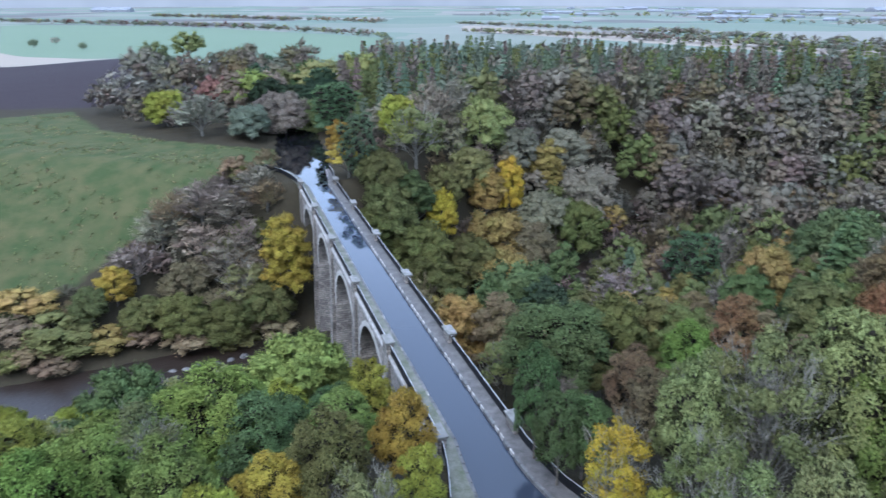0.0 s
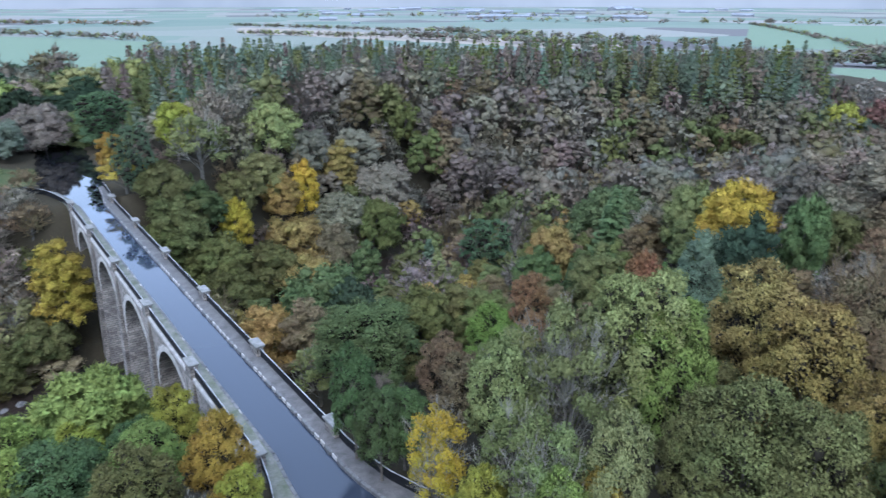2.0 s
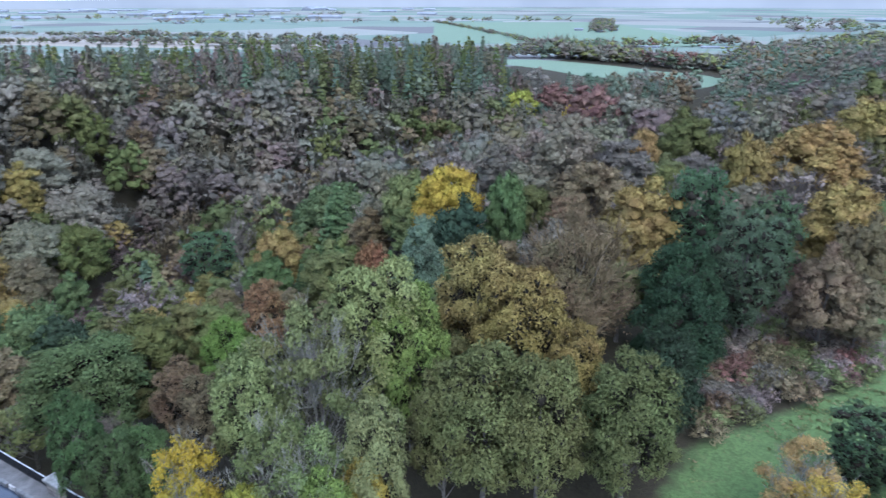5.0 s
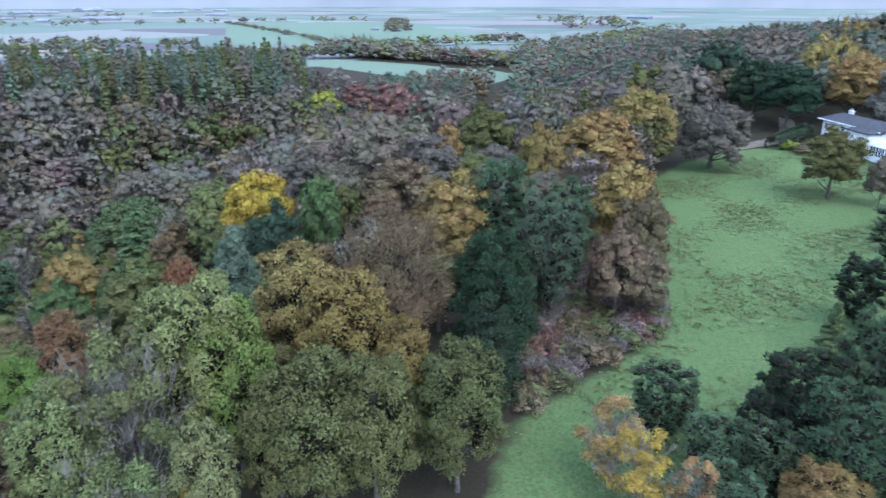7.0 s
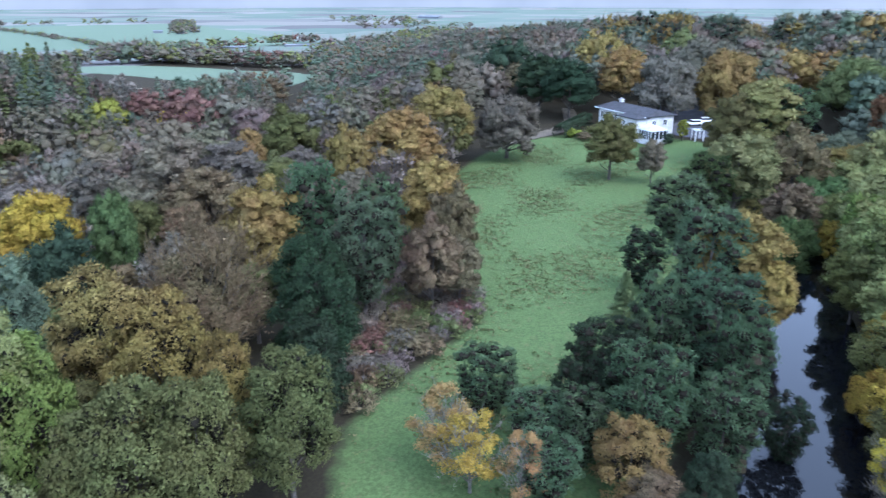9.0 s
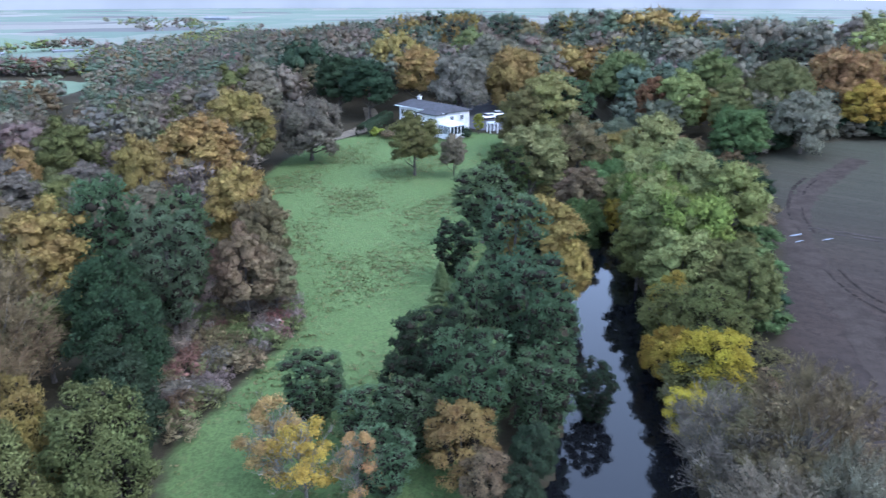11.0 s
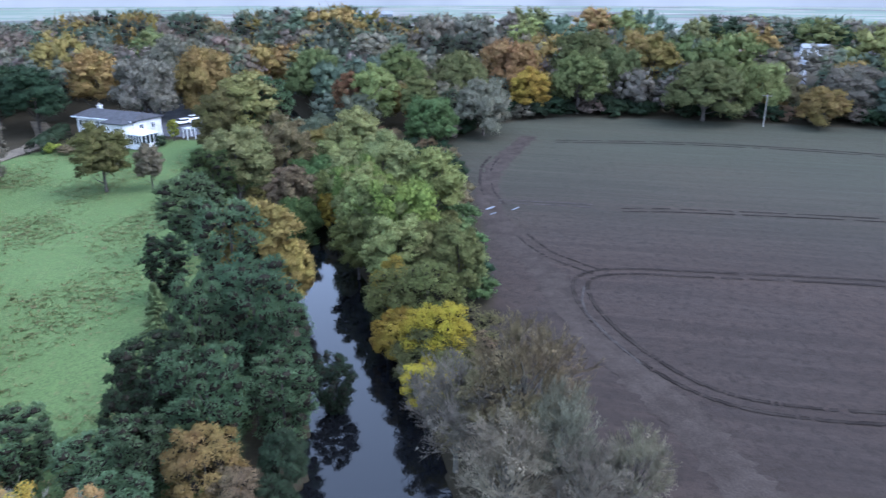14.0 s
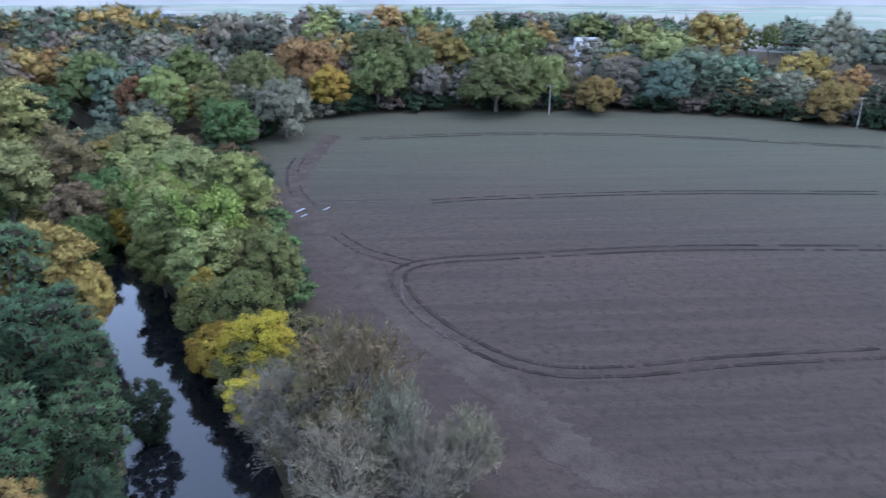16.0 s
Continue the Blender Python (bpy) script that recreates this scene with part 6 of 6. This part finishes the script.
def hedge(x0, y0, x1, y1, w, h, tone, label, seed):
    """A clipped hedge: leaf sprays over a rounded box, round a dark twig core."""
    rs = np.random.RandomState(seed)
    l = math.hypot(x1 - x0, y1 - y0)
    n = int(l * (w + 2 * h) * 14)
    a = rs.uniform(0, l, n)
    th = rs.uniform(-0.15, math.pi + 0.15, n)
    ex = lambda v: np.sign(v) * np.abs(v) ** 0.5
    px, pz = ex(np.cos(th)) * w / 2, np.clip(ex(np.sin(th)), 0, 1) * h
    d = ((x1 - x0) / l, (y1 - y0) / l)
    gx_, gy_ = x0 + d[0] * a - d[1] * px, y0 + d[1] * a + d[0] * px
    co = np.stack([gx_, gy_, ground(gx_, gy_) + pz * rs.uniform(0.9, 1.06, n)], -1)
    nr = np.stack([-d[1] * np.cos(th), d[0] * np.cos(th), np.sin(th) + 0.1], -1)
    v, f, nv = sprays(rs, co, nr, 0.5)
    base = tagged(new("hedge"), label, "hedge")
    child("foliage", leafy("foliage", v, f, nv, LEAF), base).color = (*C[tone], 1)


hedge(196.5, 21.5, 179, 26.5, 3.4, 3.0, "dark", "dark clipped garden hedge along the track", 1)
hedge(210, 1.5, 216, 0, 4.0, 4.2, "green", "tall clipped green hedge beside the drive", 2)
tree("bush", 181, 22.5, 2.2, 1.8, "lime", "in the garden")
tree("bush", 178.5, 0.5, 2.5, 1.8, "dark", "in the garden")
tree("tall", 181.5, -3.6, 5.5, 1.5, "lime", "in the garden")
tree("bush", 178.5, 19.5, 1.8, 2.2, "brown", "in the garden")


def pole(x, y, h, turn):
    p = tagged(new("utility_pole"), "weathered wooden utility pole with a crossarm at the field edge", "pole", "poles round the field")
    p.matrix_basis = pose(x, y, float(ground(x, y)) - 0.3, 0, 0, turn)
    bm = bmesh.new()
    bmesh.ops.create_cone(bm, cap_ends=True, segments=10, radius1=0.17, radius2=0.12, depth=h, matrix=pose(0, 0, h / 2))
    part("shaft", bm, WOODPOLE, p)
    bm = bmesh.new()
    box(bm, -1.1, 1.1, -0.06, 0.06, h - 0.5, h - 0.36)
    arm = part("crossarm", bm, WOODPOLE, p)
    for k in (-1, 0, 1):
        bm = bmesh.new()
        bmesh.ops.create_cone(bm, cap_ends=True, segments=8, radius1=0.07, radius2=0.05, depth=0.22, matrix=pose(k * 0.95, 0, h - 0.26))
        part("insulator", bm, CAP, arm)


pole(163.5, -62.5, 8.5, 60)
pole(139.2, -148.2, 8.8, 30)
pole(80.5, -208.0, 8.8, 20)

# ---- boulders and broken weir stones in the river ----
ROCK = rough_surface("river_stone", [(0.3, (0.06, 0.056, 0.05)), (0.7, (0.17, 0.16, 0.15))], 0.8, 0.85, 6, 0.6, 0.05)
stone_rng = random.Random(21)
for x, y in ((-47, 101.5), (-45.2, 103), (-43.8, 101), (-43, 103.6), (-41.5, 104.8), (-40.2, 103), (-38.5, 105.6), (-36.6, 106.8), (-46.2, 99.8), (-34.6, 108.2)):
    bm = bmesh.new()
    bmesh.ops.create_icosphere(bm, subdivisions=2, radius=1)
    for vv in bm.verts:
        vv.co *= 1 + 0.28 * noise.noise(vv.co * 1.4 + Vector((x, y, 0)))
    s_ = stone_rng.uniform(0.3, 0.8)
    ob = part("boulder", bm, ROCK)
    ob.matrix_basis = pose(x, y, RIVER_Z - 0.15 * s_, 0, 0, stone_rng.uniform(0, 360)) @ Matrix.Diagonal((1.3 * s_, 0.9 * s_, 0.6 * s_, 1))
    tagged(ob, "pale grey boulder in the shallow river", "boulder", "stones in the river")

# ---- wheel tracks pressed into the ploughed field ----
RUT = rough_surface("pressed_soil", [(0.35, (0.016, 0.0128, 0.0108)), (0.65, (0.036, 0.029, 0.024))], 0.35, 0.95, 5, 0.6, 0.05, 0.04)
RIDGE = rough_surface("smeared_soil", [(0.35, (0.034, 0.029, 0.026)), (0.65, (0.06, 0.052, 0.046))], 0.6, 0.9, 5, 0.5, 0.05, 0.04)


HEADLAND = rough_surface("trodden_soil", [(0.35, (0.032, 0.025, 0.0205)), (0.65, (0.05, 0.04, 0.033))], 0.4, 0.95, 5, 0.5, 0.06, 0.05)


def curve_points(pts, n=10):
    """A smooth line through points."""
    out = []
    P = [pts[0]] + list(pts) + [pts[-1]]
    for i in range(1, len(P) - 2):
        for k in range(n):
            t = k / n
            out.append(tuple(0.5 * (2 * P[i][j] + (P[i + 1][j] - P[i - 1][j]) * t + (2 * P[i - 1][j] - 5 * P[i][j] + 4 * P[i + 1][j] - P[i + 2][j]) * t * t
                                    + (3 * P[i][j] - P[i - 1][j] - 3 * P[i + 1][j] + P[i + 2][j]) * t ** 3) for j in range(2)))
    return out + [pts[-1]]


def wheel_track(pts, gauge=1.9, width=0.42, material=RUT, lift=0.05, lips=True, seed=0):
    """Two parallel ruts with low raised lips along a line."""
    rs = np.random.RandomState(seed)
    line = np.array(curve_points(pts, 24))
    d = np.gradient(line, axis=0)
    n = unit(np.stack([-d[:, 1], d[:, 0]], -1))
    for side in (-1, 1) if gauge else (0,):
        v, f = [], []
        prof = ((-1.1, 0.0), (-0.75, 0.04), (-0.45, 0.01), (0.45, 0.01), (0.75, 0.04), (1.1, 0.0)) if lips else ((-1, 0.0), (0, 0.03), (1, 0.0))
        for i, (p, q) in enumerate(zip(line, n)):
            j, drift = rs.uniform(0.7, 1.2), rs.normal() * 0.04
            for o, z in prof:
                c = p + q * (side * gauge / 2 + drift + o * width * j)
                v.append((c[0], c[1], float(ground(c[0], c[1])) + lift + z * rs.uniform(0.5, 1.2)))
            if i and (not gauge or rs.random() > 0.1):
                m = len(prof)
                f += [((i - 1) * m + k, (i - 1) * m + k + 1, i * m + k + 1, i * m + k) for k in range(m - 1)]
        ob = new("wheel_rut", mesh_of("wheel_rut", v, f, material))
        tagged(ob, "wheel rut pressed into the dark ploughed soil", "wheel track", "wheel tracks in the field", "structure")


wheel_track([(36, -111.7), (55, -87.6), (68, -65.4), (72.5, -57.5), (73.5, -52), (70.5, -48), (61.5, -44.8), (51, -44), (43, -46), (37.3, -52.2), (31.5, -63), (22.6, -77)], 1.9, 0.28, RUT, seed=1)
wheel_track([(70.5, -48.6), (65, -45), (58, -43.4), (51, -42.8)], 0, 0.16, RIDGE, 0.06, False, seed=2)
wheel_track([(48.6, -144.6), (73, -113.8), (90.4, -86.6), (97, -73.5)], 1.9, 0.26, RUT, seed=3)
wheel_track([(65.5, -188.5), (103, -157.7), (129.7, -123.6), (147, -90)], 1.9, 0.3, RUT, seed=4)
wheel_track([(110, -56), (104.5, -65), (101, -70)], 1.7, 0.35, RIDGE, 0.06, seed=5)
wheel_track([(140, -70), (132, -64), (118, -57.5), (108, -55)], 2.2, 0.4, RUT, 0.03, False, seed=7)
wheel_track([(92, -51), (83, -50.5), (74, -53)], 1.9, 0.25, RUT, 0.04, False, seed=9)
wheel_track([(24.6, -39.5), (31.7, -38.4), (41.1, -40.3), (51.7, -41.2), (63.7, -42.9), (77.2, -46.6), (90.6, -48.4), (111.1, -54.4), (131.7, -66.0), (153.6, -86.2)], 0, 2.3, HEADLAND, 0.03, False, seed=11)
PUDDLE = water_material("puddle_water", (0.03, 0.027, 0.025), 0.05, 0.1, 3)
for x, y, w, l, a in ((106.5, -52.5, 0.6, 3.0, 118), (104.5, -56.5, 0.4, 2.6, 118), (103.4, -51.6, 0.4, 2.0, 118)):
    bm = bmesh.new()
    bmesh.ops.create_circle(bm, cap_ends=True, segments=20, radius=1)
    for k, vv in enumerate(bm.verts):
        q = 1 + 0.18 * math.sin(3.1 * k + x)
        vv.co = Vector((vv.co.x * l / 2 * q, vv.co.y * w / 2 * q, 0))
    ob = part("puddle", bm, PUDDLE)
    ob.matrix_basis = pose(x, y, float(ground(x, y)) + 0.13, 0, 0, a)
    tagged(ob, "shallow puddle in the field's muddy corner", "puddle", "puddles in the field", "structure")

# ---- far farms, sheds and belts of trees ----
SHED_WHITE = rough_surface("pale_sheet_metal", [(0.3, (0.13, 0.14, 0.15)), (0.7, (0.2, 0.21, 0.22))], 0.05, 0.8, 1)
SHED_GREY = rough_surface("grey_roof_sheet", [(0.3, (0.14, 0.15, 0.16)), (0.7, (0.24, 0.25, 0.26))], 0.05, 0.85, 1)


def shed(x, y, l, w, h, turn, label="long pale farm shed in the far fields", wall=SHED_WHITE, roof=SHED_GREY):
    b = tagged(new("building"), label, "building")
    b.matrix_basis = pose(x, y, float(ground(x, y)) - 0.3, 0, 0, turn)
    bm = bmesh.new()
    box(bm, -l / 2, l / 2, -w / 2, w / 2, -1, h)
    part("wall", bm, wall, b)
    bm = bmesh.new()
    gable_roof(bm, -l / 2 - 0.4, l / 2 + 0.4, -w / 2 - 0.4, w / 2 + 0.4, h, w * 0.22)
    part("roof", bm, roof, b)
    if l < 40:
        for k in (-0.3, 0, 0.3):
            window(b, pose(k * l, -w / 2 - 0.03, h * 0.4), 1.2, 1.2)


tree("broad", 150.5, -166.5, 10, 5.5, "brown", "at the field edge")
VILLAGE = "white house with a pale grey roof on the village street"
for d, side, l, w, h, turn in ((290, -4, 12, 7, 4.0, 40), (338, 5, 10, 7, 4.6, 50), (395, -6, 10, 7, 4.8, 45), (470, 7, 12, 8, 5.0, 50)):
    shed(0.6626 * d - 0.749 * side, -0.749 * d - 0.6626 * side, l, w, h, turn, VILLAGE, RENDER_WHITE, SHED_WHITE if d < 300 else SHED_GREY)
sheet("village_street", [(0.6626 * d - 0.749 * o, -0.749 * d - 0.6626 * o) for d, o in ((250, -3), (560, -3), (560, 3), (250, 3))], TARMAC, "pale wet village street running away between houses", "street", 0.2)
for k, (x, y, l, w, h, a) in enumerate(((2065, 104, 110, 40, 12, 80), (2046, -20, 90, 40, 11, 85), (2157, 735, 160, 40, 9, 70), (1698, -606, 80, 30, 9, 60), (1546, -500, 60, 25, 8, 70), (1071, 792, 32, 14, 6, 130), (1002, 770, 24, 10, 5, 130),
                                   (1023, 830, 30, 12, 6, 130), (644, 1696, 40, 15, 6, 10), (300, 1640, 36, 14, 6, 0), (733, 493, 60, 8, 3.5, 135), (790, 440, 60, 8, 3.5, 135), (288, 3251, 220, 60, 12, 0), (933, 3600, 260, 60, 12, 20), (1108, 2808, 180, 60, 12, 20), (1500, 3000, 260, 60, 12, 30))):
    shed(x, y, l * 0.5, w * 0.5, h * 0.6, a)
shed(1897, 3200, 200, 50, 8, 35)
shed(-1379, 3089, 160, 50, 10, 0)
shed(1346, -432, 60, 20, 7, 75)
shed(2100, -611, 160, 40, 9, 75)
town = random.Random(5)   # a distant town of long pale roofs
for k in range(34):
    az, d = math.radians(town.uniform(8, 40)), town.uniform(1900, 3900)
    shed(d * math.sin(az), d * math.cos(az), town.uniform(30, 120), town.uniform(12, 24), town.uniform(4, 7), town.uniform(-30, 10) - math.degrees(az), "long pale roof in a distant hazy town")


def belt(x0, y0, x1, y1, width, gap, h, tones, seed, kinds=("broad", "broad", "tall")):
    """A belt or row of far trees."""
    rs = random.Random(seed)
    l = math.hypot(x1 - x0, y1 - y0)
    for _ in range(int((3.2 if width < 60 else 2.3) * l * max(width, gap) / gap ** 2)):
        k, o = rs.random(), rs.uniform(-width / 2, width / 2)
        s = h * rs.uniform(0.6, 1.1)
        tree(rs.choice(kinds), x0 + (x1 - x0) * k - (y1 - y0) / l * o, y0 + (y1 - y0) * k + (x1 - x0) / l * o, s, s * rs.uniform(0.45, 0.75), rs.choice(tones), massed=True)


DULL = ("ash", "mauve", "sage", "fir", "ash")
belt(292, 372, 360, 330, 14, 8, 9, DULL, 1)
belt(360, 330, 483, 340, 26, 8, 12, DULL, 2)
belt(483, 340, 610, 300, 30, 9, 12, DULL + ("plum",), 3)
belt(33, 1195, 251, 1025, 10, 9, 8, DULL, 4)
belt(251, 1025, 460, 735, 16, 11, 11, DULL, 5)
belt(29, 1574, 344, 1164, 10, 10, 8, DULL, 6)
belt(344, 1164, 560, 725, 14, 13, 11, DULL, 7)
belt(-1091, 1813, -352, 1329, 14, 15, 11, DULL + ("plum",), 8)
belt(-352, 1329, -85, 1063, 10, 15, 10, DULL, 9)
belt(-937, 2382, -130, 1630, 30, 22, 12, DULL + ("rust",), 10)
belt(-85, 1063, -30, 420, 8, 60, 9, DULL, 11)
belt(-100, 372, -76, 345, 3, 8, 2.5, ("dark", "brown"), 12)
belt(700, 640, 1150, 1380, 8, 16, 7, DULL, 13)
belt(1000, 760, 1500, 1140, 40, 26, 12, DULL, 14)
belt(600, 560, 860, 450, 20, 16, 12, DULL + ("plum",), 15)
belt(640, 300, 1100, 330, 120, 22, 14, DULL, 16)
belt(480, 120, 1200, 200, 160, 24, 15, DULL + ("dark",), 17)
belt(430, -20, 900, -60, 140, 22, 15, DULL + ("dark",), 18)
belt(420, -160, 900, -420, 140, 24, 14, DULL + ("dark", "teal"), 19)
belt(240, -290, 620, -760, 130, 22, 14, DULL + ("teal", "dark"), 20)
belt(150, -330, 520, -1080, 40, 30, 13, DULL + ("dark",), 21)
belt(100, -300, 300, -840, 30, 26, 13, DULL + ("dark",), 22)
belt(1200, 400, 2000, 900, 200, 70, 14, DULL, 23)
belt(1500, 1200, 600, 1700, 60, 50, 14, DULL, 24)
belt(100, 2300, 1600, 2400, 160, 80, 14, DULL, 25)
belt(700, -1100, 1600, -1500, 200, 60, 14, DULL, 26)
belt(1000, -300, 1700, -700, 240, 50, 14, DULL + ("dark",), 27)
belt(-800, 900, -480, 760, 6, 30, 8, ("dark", "grey"), 28)
plant_mass("far_tree_belts", "hedgerows and belts of bare autumn trees in far fields")
